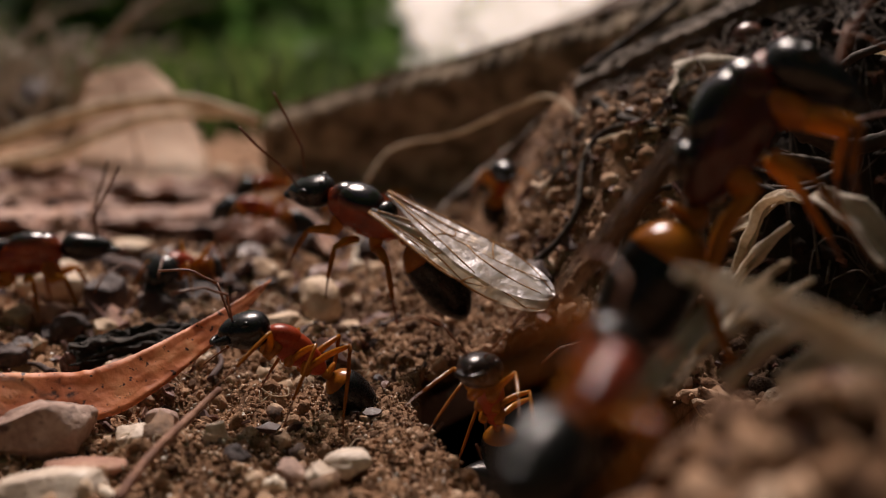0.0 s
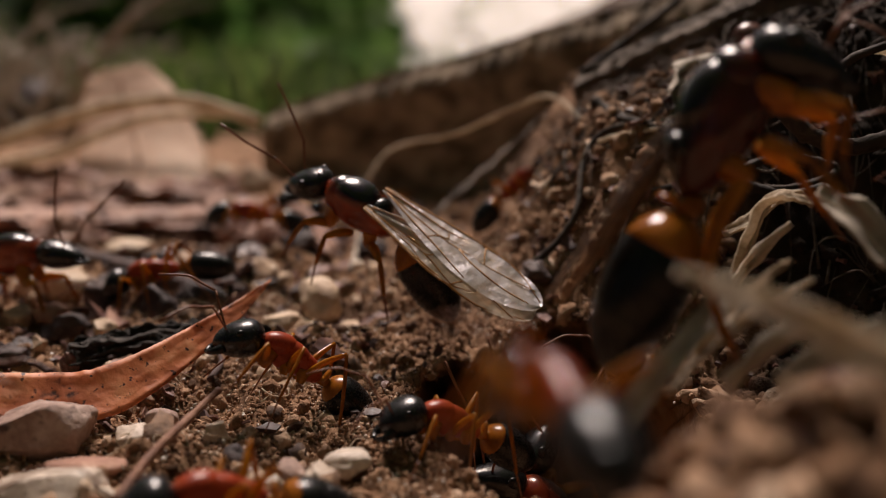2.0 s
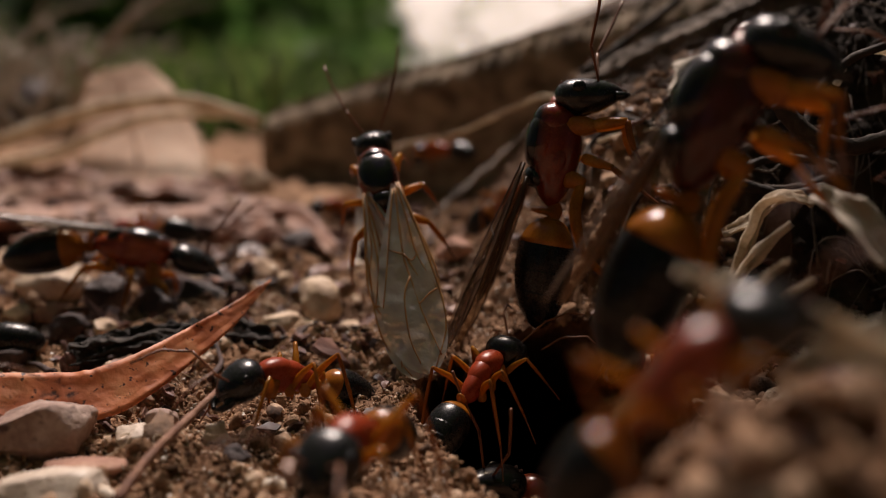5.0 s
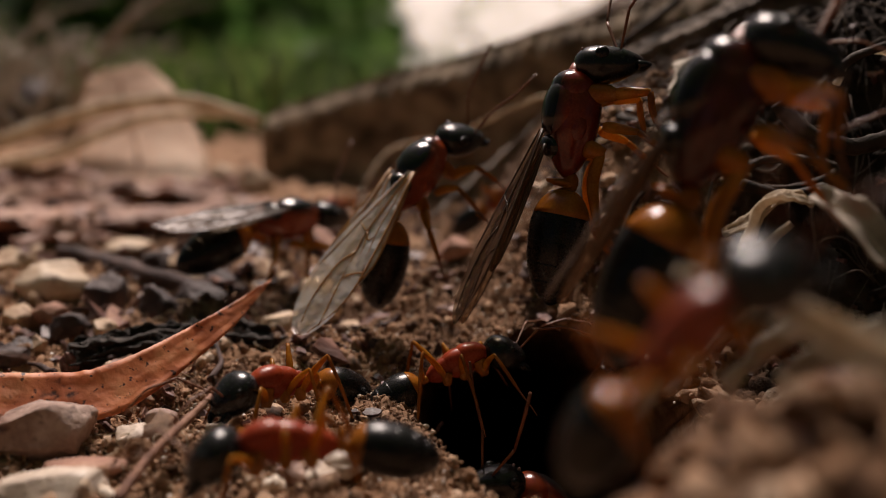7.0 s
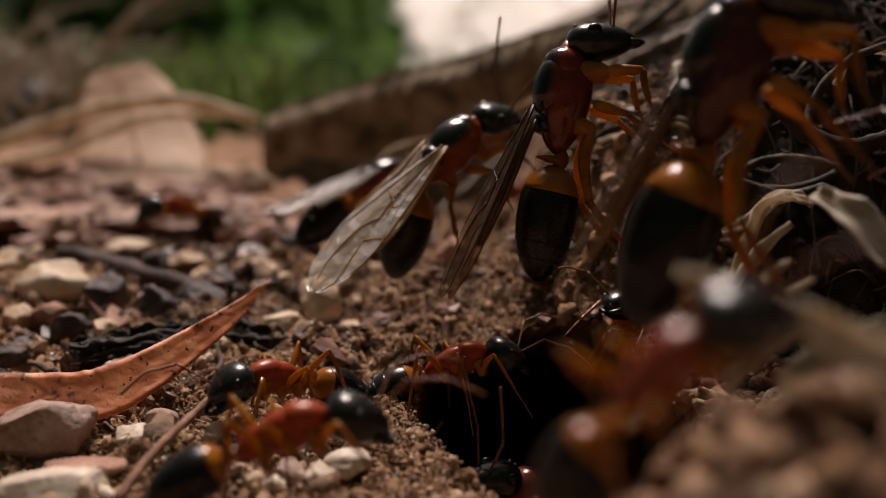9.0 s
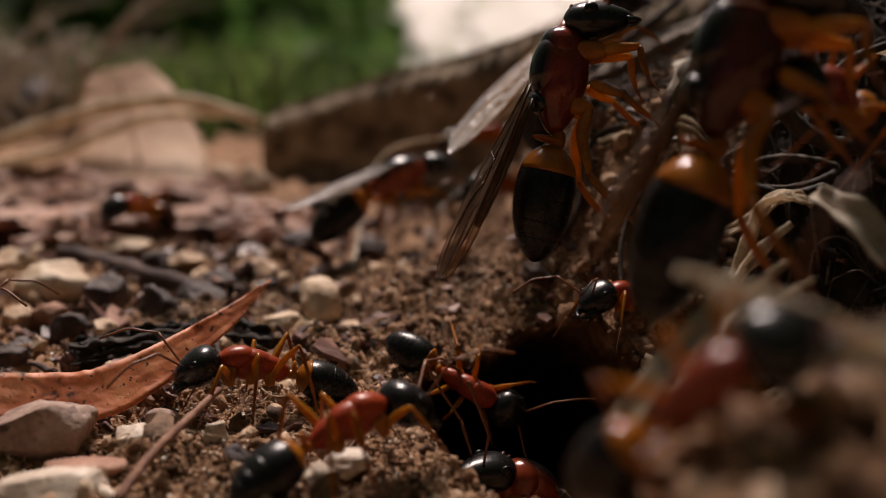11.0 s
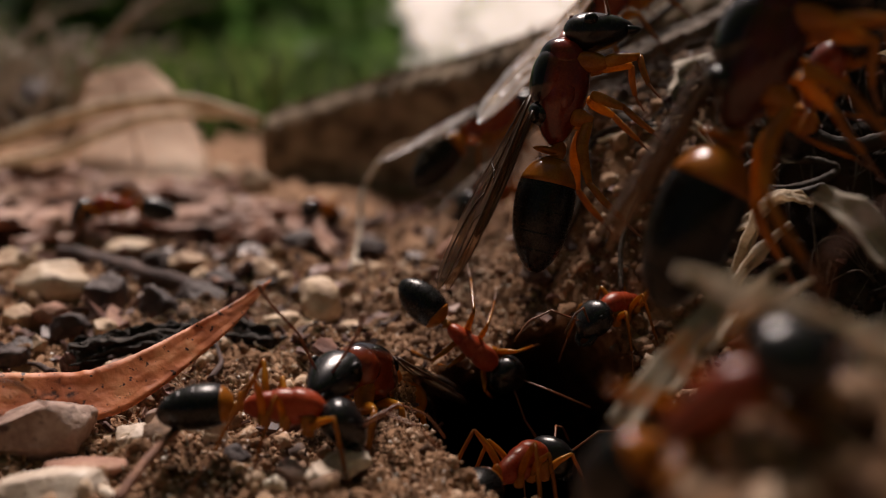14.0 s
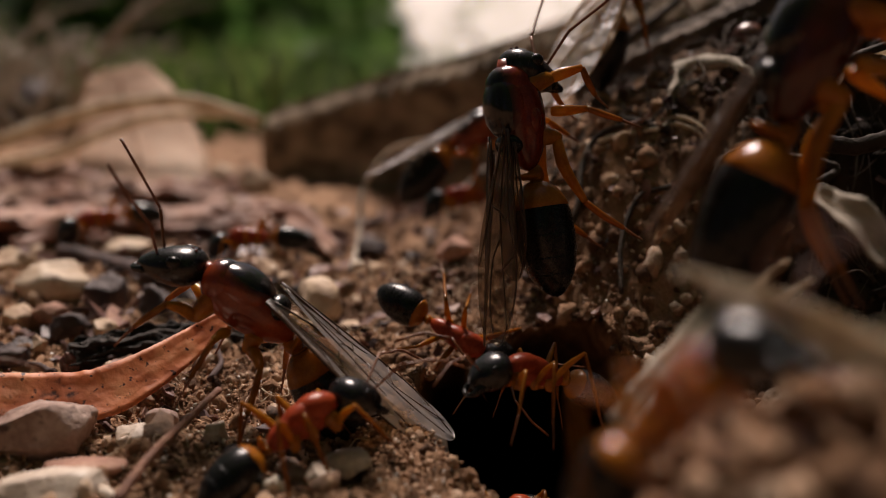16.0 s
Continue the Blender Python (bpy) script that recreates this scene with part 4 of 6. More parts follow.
def flake(size, seed):
    """A torn bit of leaf or bark, bent, with an uneven outline and thickness."""
    r = random.Random(seed)
    n = r.randint(6, 9)
    bend, twist = r.uniform(-0.5, 0.5), r.uniform(-0.4, 0.4)
    rim = []
    for k in range(n):
        a = 6.283 * (k + r.uniform(-0.25, 0.25)) / n
        q = r.uniform(0.55, 1.0)
        x, y = math.cos(a) * q * size, math.sin(a) * q * size * 0.6
        rim.append((x, y, (bend * x * x + twist * x * y) / size))
    th = 0.07 + 0.05 * size * r.random()
    top = [(0, 0, th)] + [(x, y, z + th) for x, y, z in rim]
    low = [(0, 0, -th)] + [(x, y, z - th) for x, y, z in rim]
    m = n + 1
    faces = []
    for k in range(n):
        i, j = 1 + k, 1 + (k + 1) % n
        faces += [(0, i, j), (m, m + j, m + i), (i, m + i, m + j, j)]
    return top + low, faces


def lay(x, y, r, lift=0.2, tip=0.5):
    return Matrix.Translation(Vector((x, y, height(x, y) + lift)) * MM) @ Euler((r.gauss(0, tip), r.gauss(0, tip), r.uniform(0, 6.28))).to_matrix().to_4x4()


def make_litter():
    r = random.Random(91)
    shapes = []
    for k in range(900):
        y = 56 + 56 * r.random()
        x = r.uniform(-0.44, 0.02) * y
        if r.random() < 0.5 - 0.9 * noise.noise(Vector((x * 0.14, y * 0.14, 1))) - 0.02 * (y - 70):
            continue
        v, f = flake(0.25 + 0.95 * r.random() ** 2, k)
        m = lay(x, y, r, 0.35)
        shapes.append(([m @ (Vector(p) * MM) / MM for p in v], f))
    for k in range(850):
        y, x = (r.uniform(31, 95), r.uniform(5, 32)) if k < 500 else (r.uniform(25, 46), r.uniform(4, 24))
        if float(pit(np.array(x), np.array(y))) > 0.3 or (k >= 500 and x < 5.5):
            continue
        v, f = flake(0.3 + (0.9 if k < 500 else 0.45) * r.random() ** 2, 3000 + k)
        m = lay(x, y, r, 0.4)
        shapes.append(([m @ (Vector(p) * MM) / MM for p in v], f))
    ob = new("leaf_litter", mesh_of("leaf_litter", *join(*shapes), FLAKE, smooth=False))
    tagged(ob, "small dark torn bits of leaf and bark", "litter", kind="stuff")
    for k in range(60):
        y = r.uniform(64, 112)
        x = r.uniform(-0.43, -0.06) * y
        ob = new("leaf_fragment", mesh_of("leaf_fragment", *flake(r.uniform(1.0, 2.5), 500 + k), FLAKE_ONE, smooth=False))
        ob.matrix_basis = lay(x, y, r, 0.6, 0.4)
        tagged(ob, "torn dark brown bit of dry leaf in the grit", "leaf", "leaf fragments in the litter")
    for k in range(16):
        y = r.uniform(62, 108)
        x = r.uniform(-0.42, -0.05) * y
        a, ln = r.uniform(0, 3.14), r.uniform(2, 6)
        pts = []
        for i in range(4):
            px, py = x + math.cos(a) * ln * i / 3, y + math.sin(a) * ln * i / 3
            pts.append((px, py, height(px, py) + 0.5))
            a += r.gauss(0, 0.15)
        strand("twig", pts, r.uniform(0.15, 0.4), 0.12, TWIG_DARK if k % 3 else TWIG, "short broken brown twig among the grit", "twig", "broken twigs in the litter", 0.4, 40 + k, 4)


make_litter()


# ---- ants ----
def add_leg(root, base, knee, ankle, tip, r, side):
    """A leg hung at its hip: coxa and femur, with tibia and tarsus under it."""
    b = Vector(base)
    k, a, t = Vector(knee) - b, Vector(ankle) - b, Vector(tip) - b
    bow = Vector((0, 0, 0.09 * k.length))
    fem = tube([(0, 0, 0), k * 0.45 + bow, k], r * 0.8, r * 0.55, 9, 5, swell=0.5)
    leg = part("leg", fem, LEGM, root, at=base)
    part("tibia", tube([k, k.lerp(a, 0.5) + bow * 0.4, a], r * 0.5, r * 0.4, 8, 4, swell=0.3), TIBIA, leg)
    mid = a.lerp(t, 0.5) + Vector((0, 0, 0.05))
    part("tarsus", tube([a, mid, t], r * 0.3, r * 0.16, 6, 4), DARKLEG, leg)
    part("spur", tube([a, a.lerp(t, 0.18) + Vector((0.08, 0, -0.04))], r * 0.12, r * 0.04, 5, 1), TIBIA, leg)
    return leg


def add_antenna(head, base, elbow, mid, tip, r):
    b = Vector(base)
    e, m, t = Vector(elbow) - b, Vector(mid) - b, Vector(tip) - b
    shape = join(tube([(0, 0, 0), e * 0.5, e], r * 0.8, r, 6, 3), tube([e, e.lerp(m, 0.5), m, t], r * 0.9, r * 0.95, 6, 3))
    return part("antenna", shape, DARKLEG, head, "thin dark reddish antenna", at=base)


def gaster_of(root, length, wide, high, drop, at, band, mat):
    """A gaster tapering to its tip, with its pale first segment and thin segment rims as parts of it."""
    def shape(u):
        return drop * u * u, wide * (1 - 0.36 * u ** 3), high * (1 - 0.34 * u ** 3)

    def ring(u, grow):
        zc, ry, rz = shape(u)
        k = max(0.02, (1 - abs(2 * u - 1) ** 2.7) ** 0.5)
        return (-length * u, zc, ry * k * grow + 0.004, rz * k * grow + 0.004)

    g = part("gaster", loft([ring(0.5 - 0.5 * math.cos(math.pi * i / 22), 1.0) for i in range(23)], 24, 2.1), mat, root, at=at)
    part("gaster_band", loft([ring(0.004 + (band - 0.004) * (i / 8) ** 1.5, 1.012) for i in range(9)] + [ring(band + 0.004, 0.97)], 22, 2.1), BAND, g, "orange-yellow first segment")
    for u in (0.47, 0.66, 0.8):
        part("segment_rim", loft([ring(u, 0.99), ring(u + 0.004, 1.012), ring(u + 0.02, 0.99)], 22, 2.1), GASTER, g)
    return g


def worker_ant(label):
    root = tagged(new("worker_ant"), label, "ant", "ants around the nest")
    part("pronotum", body(1.95, -0.15, lambda u: (0.2 + 0.22 * u, 0.78, 0.66 + 0.14 * u), 14, 20, 2.2), RED, root)
    part("mesonotum", body(1.15, -1.2, lambda u: (0.34 - 0.2 * u, 0.7, 0.7), 14, 20, 2.1), RED, root)
    part("mesopleuron", body(1.3, -1.0, lambda u: (-0.1 - 0.12 * u, 0.72, 0.72), 12, 20, 2.3), RED, root)
    part("propodeum", body(0.2, -2.15, lambda u: (0.08 - 0.34 * u, 0.6 - 0.06 * u, 0.84 - 0.22 * u), 14, 20, 2.4), RED, root)
    part("neck", tube([(1.4, 0, 0.1), (2.15, 0, 0.2)], 0.36, 0.26, 10, 2), RED, root)
    part("petiole", join(body(-1.85, -2.85, lambda u: (-0.35, 0.26, 0.28), 6, 12), body(-2.2, -2.5, lambda u: (-0.05, 0.32, 0.52), 6, 12)), AMBER, root)
    gaster_of(root, 3.9, 1.28, 1.18, -0.2, (-2.55, 0, -0.25), 0.15, GASTER)
    h = part("head", body(-0.25, 2.55, lambda u: (0.06 - 0.32 * u, 1.38 * (1 - 0.42 * u ** 1.7) + 0.06, 1.24 - 0.44 * u), 18, 22, 2.25), BLACK, root, at=(2.0, 0, 0.22))
    for s in (1, -1):
        part("eye", body(-0.24, 0.24, lambda u: (0, 0.15, 0.22), 6, 10), GASTER, h, at=(1.2, s * 1.04, 0.36))
        part("mandible", tube([(2.05, s * 0.6, -0.5), (2.6, s * 0.55, -0.68), (2.9, s * 0.08, -0.78)], 0.3, 0.1, 8, 4), GASTER, h)
        part("coxa", tube([(1.15, s * 0.35, -0.2), (1.25, s * 0.55, -0.75), (1.3, s * 0.6, -1.1)], 0.46, 0.26, 10, 3), AMBER, root)
        part("coxa", tube([(0.1, s * 0.35, -0.3), (0.05, s * 0.5, -0.7), (0.0, s * 0.52, -0.95)], 0.38, 0.22, 10, 3), AMBER, root)
        part("coxa", tube([(-0.95, s * 0.32, -0.3), (-1.02, s * 0.46, -0.72), (-1.05, s * 0.48, -0.98)], 0.4, 0.22, 10, 3), AMBER, root)
        add_antenna(h, (1.85, s * 0.42, 0.42), (2.6, s * 1.5, 2.1), (4.1, s * 2.2, 2.5), (5.6, s * 2.6, 2.2), 0.075)
        add_leg(root, (1.25, s * 0.55, -0.9), (2.1, s * 1.8, 0.25), (2.9, s * 2.6, -2.1), (3.5, s * 3.0, -3.7), 0.19, s)
        add_leg(root, (0.0, s * 0.45, -0.7), (-0.3, s * 1.9, 1.0), (-0.5, s * 2.9, -2.0), (-0.7, s * 3.4, -3.7), 0.18, s)
        add_leg(root, (-1.0, s * 0.42, -0.7), (-2.0, s * 1.8, 1.7), (-3.3, s * 2.7, -1.8), (-4.2, s * 3.1, -3.7), 0.19, s)
    return root


def wing_shape(length, width, seed):
    """A membrane from its hinge back along -x, spreading to +y; long straight front edge, full rounded rear edge."""
    nu, nv = 30, 10
    verts, faces = [], []
    for i in range(nu + 1):
        u = 1 - (1 - i / nu) ** 1.7
        w = width * (0.12 + 0.88 * math.sin(min(1, u / 0.68) * math.pi / 2) ** 1.1) * max(0.0, 1 - max(0, (u - 0.68) / 0.32) ** 2.4) ** 0.55 + 0.02
        for j in range(nv + 1):
            v = j / nv
            z = 0.13 * math.sin(v * 9.5 + u * 2) * (1 - u * 0.4) * min(1, w) + 0.2 * u * u + 0.1 * noise.noise(Vector((u * 6, v * 3, seed)))
            verts.append((-length * u, v * w - 0.1 * width * math.sin(math.pi * u) + (0.42 * (width - w) if u > 0.68 else 0), z))
    c = nv + 1
    for i in range(nu):
        for j in range(nv):
            q = i * c + j
            faces.append((q, q + 1, q + c + 1, q + c))

    def at(u, v):
        s = nu * (1 - (1 - u) ** (1 / 1.7))
        i, j = min(int(s), nu - 1), min(int(v * nv), nv - 1)
        a, b = s - i, v * nv - j
        q = i * c + j
        p = [Vector(verts[k]) for k in (q, q + 1, q + c, q + c + 1)]
        return p[0].lerp(p[1], b).lerp(p[2].lerp(p[3], b), a)

    return (verts, faces), at


VEINS = (
    ((0.0, 0.0), (0.35, 0.0), (0.75, 0.0), (0.98, 0.2)),
    ((0.0, 0.25), (0.2, 0.22), (0.4, 0.2), (0.6, 0.02)),
    ((0.02, 0.5), (0.2, 0.5), (0.38, 0.48), (0.5, 0.42), (0.7, 0.35), (0.93, 0.1)),
    ((0.38, 0.48), (0.42, 0.34), (0.4, 0.2)),
    ((0.5, 0.42), (0.6, 0.58), (0.8, 0.66), (0.94, 0.66)),
    ((0.03, 0.75), (0.2, 0.8), (0.4, 0.82), (0.62, 0.95)),
    ((0.38, 0.48), (0.36, 0.65), (0.34, 0.8)),
    ((0.6, 0.02), (0.62, 0.2), (0.65, 0.36)),
)


def add_wing(root, hinge, length, width, turn, s, seed):
    """A folded wing: its front edge outside, the membrane reaching in over the back."""
    shape, at = wing_shape(length, width, seed)
    fore = length > 12
    lines = [tube([at(u, v) for u, v in line], 0.085 if i else 0.12, 0.04, 5, 4) for i, line in enumerate(VEINS if fore else VEINS[:3])]

    def flip(sh):
        return ([(p[0], -p[1], p[2]) for p in sh[0]], [tuple(reversed(f)) for f in sh[1]]) if s > 0 else sh

    w = part("wing", flip(shape), WING, root, "pale translucent wing with brown veins", at=hinge)
    w.rotation_euler = [radians(a) for a in turn]
    for sh in lines:
        part("vein", flip(sh), VEIN, w)
    return w


def winged_ant(label, clinging=False):
    root = tagged(new("winged_ant"), label, "ant", "winged ants leaving the nest")
    skin = BACKED if clinging else BACKED_RED
    part("thorax", body(3.25, -3.1, lambda u: (-0.25 - 0.35 * u, 1.6 - 0.5 * u ** 2, 1.78 - 0.6 * u ** 1.5), 24, 28, 2.25), skin, root, "dark red glossy sides and black back")
    part("pronotum", body(3.3, 0.8, lambda u: (-0.1, 1.42, 1.4), 12, 24), skin, root)
    part("scutum", body(2.75, -1.2, lambda u: (0.34, 1.5, 1.22), 18, 28, 2.3), skin, root, "glossy black back plate")
    part("scutellum", body(-0.75, -2.15, lambda u: (0.6 - 0.25 * u, 1.05, 0.78), 10, 16), BLACK, root, "glossy black back plate")
    part("side_plate", body(1.2, -1.5, lambda u: (-0.7, 1.6, 0.85), 12, 18), skin, root)
    part("neck", tube([(2.6, 0, 0.0), (3.6, 0, -0.1)], 0.66, 0.42, 12, 2), MAROON, root)
    part("petiole", join(body(-2.7, -4.0, lambda u: (-1.0, 0.5, 0.48), 6, 12), body(-3.2, -3.65, lambda u: (-0.5, 0.66, 1.0), 6, 12)), AMBER, root)
    gaster_of(root, 7.0, 1.95, 1.85, -0.3, (-3.7, 0, -0.85), 0.24, GASTER)
    h = part("head", body(-0.25, 3.9, lambda u: (0.05 - 0.5 * u, 1.7 * (1 - 0.55 * u ** 1.4) + 0.06, 1.5 - 0.75 * u), 20, 24, 2.15), BLACK, root, at=(3.4, 0, -0.1))
    for x, y in ((0.75, 0), (0.45, 0.28), (0.45, -0.28)):
        part("ocellus", body(-0.1, 0.1, lambda u: (0, 0.1, 0.1), 5, 8), SEED, h, at=(x, y, 1.04))
    for s in (1, -1):
        part("eye", body(-0.42, 0.42, lambda u: (0, 0.26, 0.38), 8, 12), GASTER, h, at=(1.35, s * 1.33, 0.42))
        part("mandible", tube([(3.35, s * 0.5, -0.62), (3.9, s * 0.4, -0.72), (4.2, s * 0.08, -0.75)], 0.3, 0.12, 8, 4), BLACK, h)
        part("coxa", tube([(1.9, s * 0.6, -0.9), (2.1, s * 0.9, -1.9), (2.15, s * 0.95, -2.6)], 0.62, 0.32, 10, 3, swell=0.2), AMBER, root)
        part("coxa", tube([(-1.2, s * 0.6, -1.4), (-1.3, s * 0.8, -2.1), (-1.4, s * 0.85, -2.5)], 0.6, 0.34, 10, 3), AMBER, root)
        add_antenna(h, (2.6, s * 0.55, 0.5), (3.0, s * 1.5, 2.6), (4.4, s * 2.3, 4.6), (5.4, s * 2.7, 6.2), 0.1)
        if clinging:
            add_leg(root, (2.15, s * 0.95, -2.4), (2.7, s * 1.7, -4.3), (1.0, s * 2.0, -5.0), (0.2, s * 2.2, -5.8), 0.36, s)
            add_leg(root, (0.2, s * 0.9, -2.2), (-0.1, s * 2.0, -4.0), (-1.1, s * 2.5, -5.9), (-1.7, s * 2.7, -7.0), 0.33, s)
            add_leg(root, (-1.4, s * 0.85, -2.3), (-5.4, s * 2.0, -2.9), (-7.2, s * 2.5, -5.1), (-8.1, s * 2.7, -6.3), 0.36, s)
        else:
            add_leg(root, (2.15, s * 0.95, -2.5), (3.6, s * 2.3, -2.3), (4.3, s * 2.8, -4.4), (4.6, s * 3.0, -6.0), 0.36, s)
            add_leg(root, (0.2, s * 0.9, -2.2), (0.9, s * 2.9, -1.9), (0.9, s * 3.6, -4.3), (0.8, s * 4.0, -6.1), 0.33, s)
            add_leg(root, (-1.4, s * 0.85, -2.3), (-3.0, s * 2.5, -2.0), (-4.0, s * 3.1, -4.3), (-4.8, s * 3.4, -6.2), 0.36, s)
    add_wing(root, (-0.7, 1.3, 0.95), 14.6, 4.4, (-8, 6, -4), 1, 3)
    add_wing(root, (-0.7, -1.3, 1.3), 14.6, 4.4, (5, 7, 4), -1, 1)
    add_wing(root, (-1.5, 1.3, 0.85), 9.5, 2.9, (-9, 5, -8), 1, 6)
    add_wing(root, (-1.5, -1.3, 1.0), 9.5, 2.9, (9, 5, 8), -1, 4)
    return root


def placed(ant, size, head=(0, 0, 0), gaster=(0, 0, 0), wing=0.0, span=1.0, brown=0, roof=0.0, shade_skin=False):
    """Sets an ant's size, how its head, gaster and wings are bent (degrees) and the size of its wings."""
    ant.scale = (size, size, size)
    for p in ant.children:
        if p.name.startswith("head"):
            p.rotation_euler = [radians(a) for a in head]
        if p.name.startswith("gaster"):
            p.rotation_euler = [radians(a) for a in gaster]
        # Ants that stand in shade get darker skins: shade put into the colour.
        if shade_skin and p.data.materials[0] in (BACKED, RED):
            skin = BACKED_SHADE if p.data.materials[0] == BACKED else MAROON
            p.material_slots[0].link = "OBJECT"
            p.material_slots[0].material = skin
        if p.name.startswith("wing"):
            p.rotation_euler.y += radians(wing)
            p.rotation_euler.x += radians(-roof if p.location.y > 0 else roof)
            p.scale = (span, span * (0.72 if brown == 1 else 1.0), span)
            if brown:
                p.material_slots[0].link = "OBJECT"
                p.material_slots[0].material = WING_BROWN_SHADE if brown == 1 else WING_CLEAR
                p["label"] = "brownish translucent wing with dark veins" if brown == 1 else "clear greyish wing with dark veins"
                for v in p.children:
                    v.material_slots[0].link = "OBJECT"
                    v.material_slots[0].material = VEIN_DARK
    return ant


FIRST = pose(0, 0.06, 0.01)
WORKER = "orange-and-black worker ant with a black head, on the soil"
WINGED = "winged ant with black and dark red glossy body"
worker = worker_ant(WORKER)
winged = winged_ant(WINGED)
clinging = winged_ant(WINGED, True)


def stride(ant, rows):
    """Swings the legs and antennae of an ant by the way that it has gone."""
    times = [i * 0.2 for i in range(81)]
    spots = [(t, m.translation.copy(), m.to_quaternion()) for t, m in rows]
    way, total, last = [], 0.0, None
    for t in times:
        k = max(i for i in range(len(spots)) if spots[i][0] <= t + 1e-6)
        n = min(k + 1, len(spots) - 1)
        u = 0 if n == k else (t - spots[k][0]) / (spots[n][0] - spots[k][0])
        p = spots[k][1].lerp(spots[n][1], u)
        q = spots[k][2].slerp(spots[n][2], u)
        if last is not None:
            total += (p - last[0]).length / MM + 2.0 * last[1].rotation_difference(q).angle
        way.append(total)
        last = (p, q)
    r = random.Random(len(rows) + int(1e5 * abs(rows[0][1].translation.x)))
    legs = [o for o in ant.children if o.name.startswith("leg")]
    feelers = [o for h in ant.children if h.name.startswith("head") for o in h.children if o.name.startswith("antenna")]
    for k, leg in enumerate(legs):
        base = leg.matrix_basis.copy()
        lag = math.pi * (k % 2) + 0.4 * (k // 2)
        out = []
        for t, w in zip(times, way):
            a = 13 * math.sin(w * 0.9 + lag) + 2.5 * math.sin(t * 2.1 + k)
            out.append((t, base @ pose(0, 0, 0, 3 * math.cos(w * 0.9 + lag), 0, a)))
        walk(leg, out)
    for k, feeler in enumerate(feelers):
        base = feeler.matrix_basis.copy()
        ph = r.uniform(0, 6)
        walk(feeler, [(t, base @ pose(0, 0, 0, 9 * math.sin(t * 2.9 + ph + k), 12 * math.sin(t * 2.2 + 1.7 * k + ph), 10 * math.sin(t * 3.4 + ph * 2))) for t in times])


def nod(ant, rows):
    """Bends an ant's head up and down, in degrees, by the time."""
    for h in ant.children:
        if h.name.startswith("head"):
            x, y, z = h.location
            walk(h, [(t, pose(x, y, z, 0, a, side)) for t, a, side in rows])


leaf_worker = worker
grit_worker = copy_thing(worker, FIRST)
far_worker = copy_thing(worker, FIRST)
ledge_worker = copy_thing(worker, FIRST)
hole_worker = copy_thing(worker, FIRST)
front_worker = copy_thing(worker, FIRST)
edge_worker = copy_thing(worker, FIRST)
mound_worker = copy_thing(worker, FIRST)
back_worker = copy_thing(worker, FIRST)
litter_worker = copy_thing(worker, FIRST)
plank_worker = copy_thing(worker, FIRST)
bank_worker = copy_thing(worker, FIRST)
straw_worker = copy_thing(worker, FIRST)
left_worker = copy_thing(worker, FIRST)
climbing_queen = clinging
near_queen = copy_thing(clinging, FIRST)
pale_winged = winged
left_winged = copy_thing(winged, FIRST)
leaf_winged = copy_thing(winged, FIRST)
placed(leaf_worker, 1.0, (0, 28, 0), (0, -14, 0), 0, 1.0, 0, 0)
placed(grit_worker, 0.95, (0, 28, 0), (0, -14, 0), 0, 1.0, 0, 0)
placed(far_worker, 0.90, (0, 28, 0), (0, -14, 0), 0, 1.0, 0, 0)
placed(ledge_worker, 0.9, (0, 28, 0), (0, -14, 0), 0, 1.0, 0, 0)
placed(hole_worker, 0.95, (0, 28, 0), (0, -14, 0), 0, 1.0, 0, 0)
placed(front_worker, 1.05, (0, 28, 0), (0, -14, 0), 0, 1.0, 0, 0)
placed(edge_worker, 1.05, (0, 28, 0), (0, -14, 0), 0, 1.0, 0, 0)
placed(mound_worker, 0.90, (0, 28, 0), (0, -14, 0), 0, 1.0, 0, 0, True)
placed(back_worker, 0.85, (0, 28, 0), (0, -14, 0), 0, 1.0, 0, 0)
placed(litter_worker, 0.92, (0, 28, 0), (0, -14, 0), 0, 1.0, 0, 0)
placed(plank_worker, 0.77, (0, 28, 0), (0, -14, 0), 0, 1.0, 0, 0)
placed(bank_worker, 0.9, (0, 28, 0), (0, -14, 0), 0, 1.0, 0, 0)
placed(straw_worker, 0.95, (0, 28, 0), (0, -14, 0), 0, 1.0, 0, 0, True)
placed(left_worker, 1.0, (0, 28, 0), (0, -14, 0), 0, 1.0, 0, 0)
placed(climbing_queen, 0.98, (0, 62, 0), (0, 0, 0), 3, 0.85, 1, 22)
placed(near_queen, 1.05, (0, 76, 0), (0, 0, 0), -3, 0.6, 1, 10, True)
placed(pale_winged, 0.88, (0, 14, 0), (0, -38, 0), -15, 0.97, 0, 0)
placed(left_winged, 0.88, (0, 0, 0), (0, -22, 0), -14, 0.8, 1, 0)
placed(leaf_winged, 0.93, (0, 24, 0), (0, -26, 0), -15, 0.92, 2, 0)


def at(x, y, z, rx, ry, rz):
    return pose(x * MM, y * MM, z * MM, rx, ry, rz)


def go(ant, rows):
    walk(ant, rows)
    stride(ant, rows)


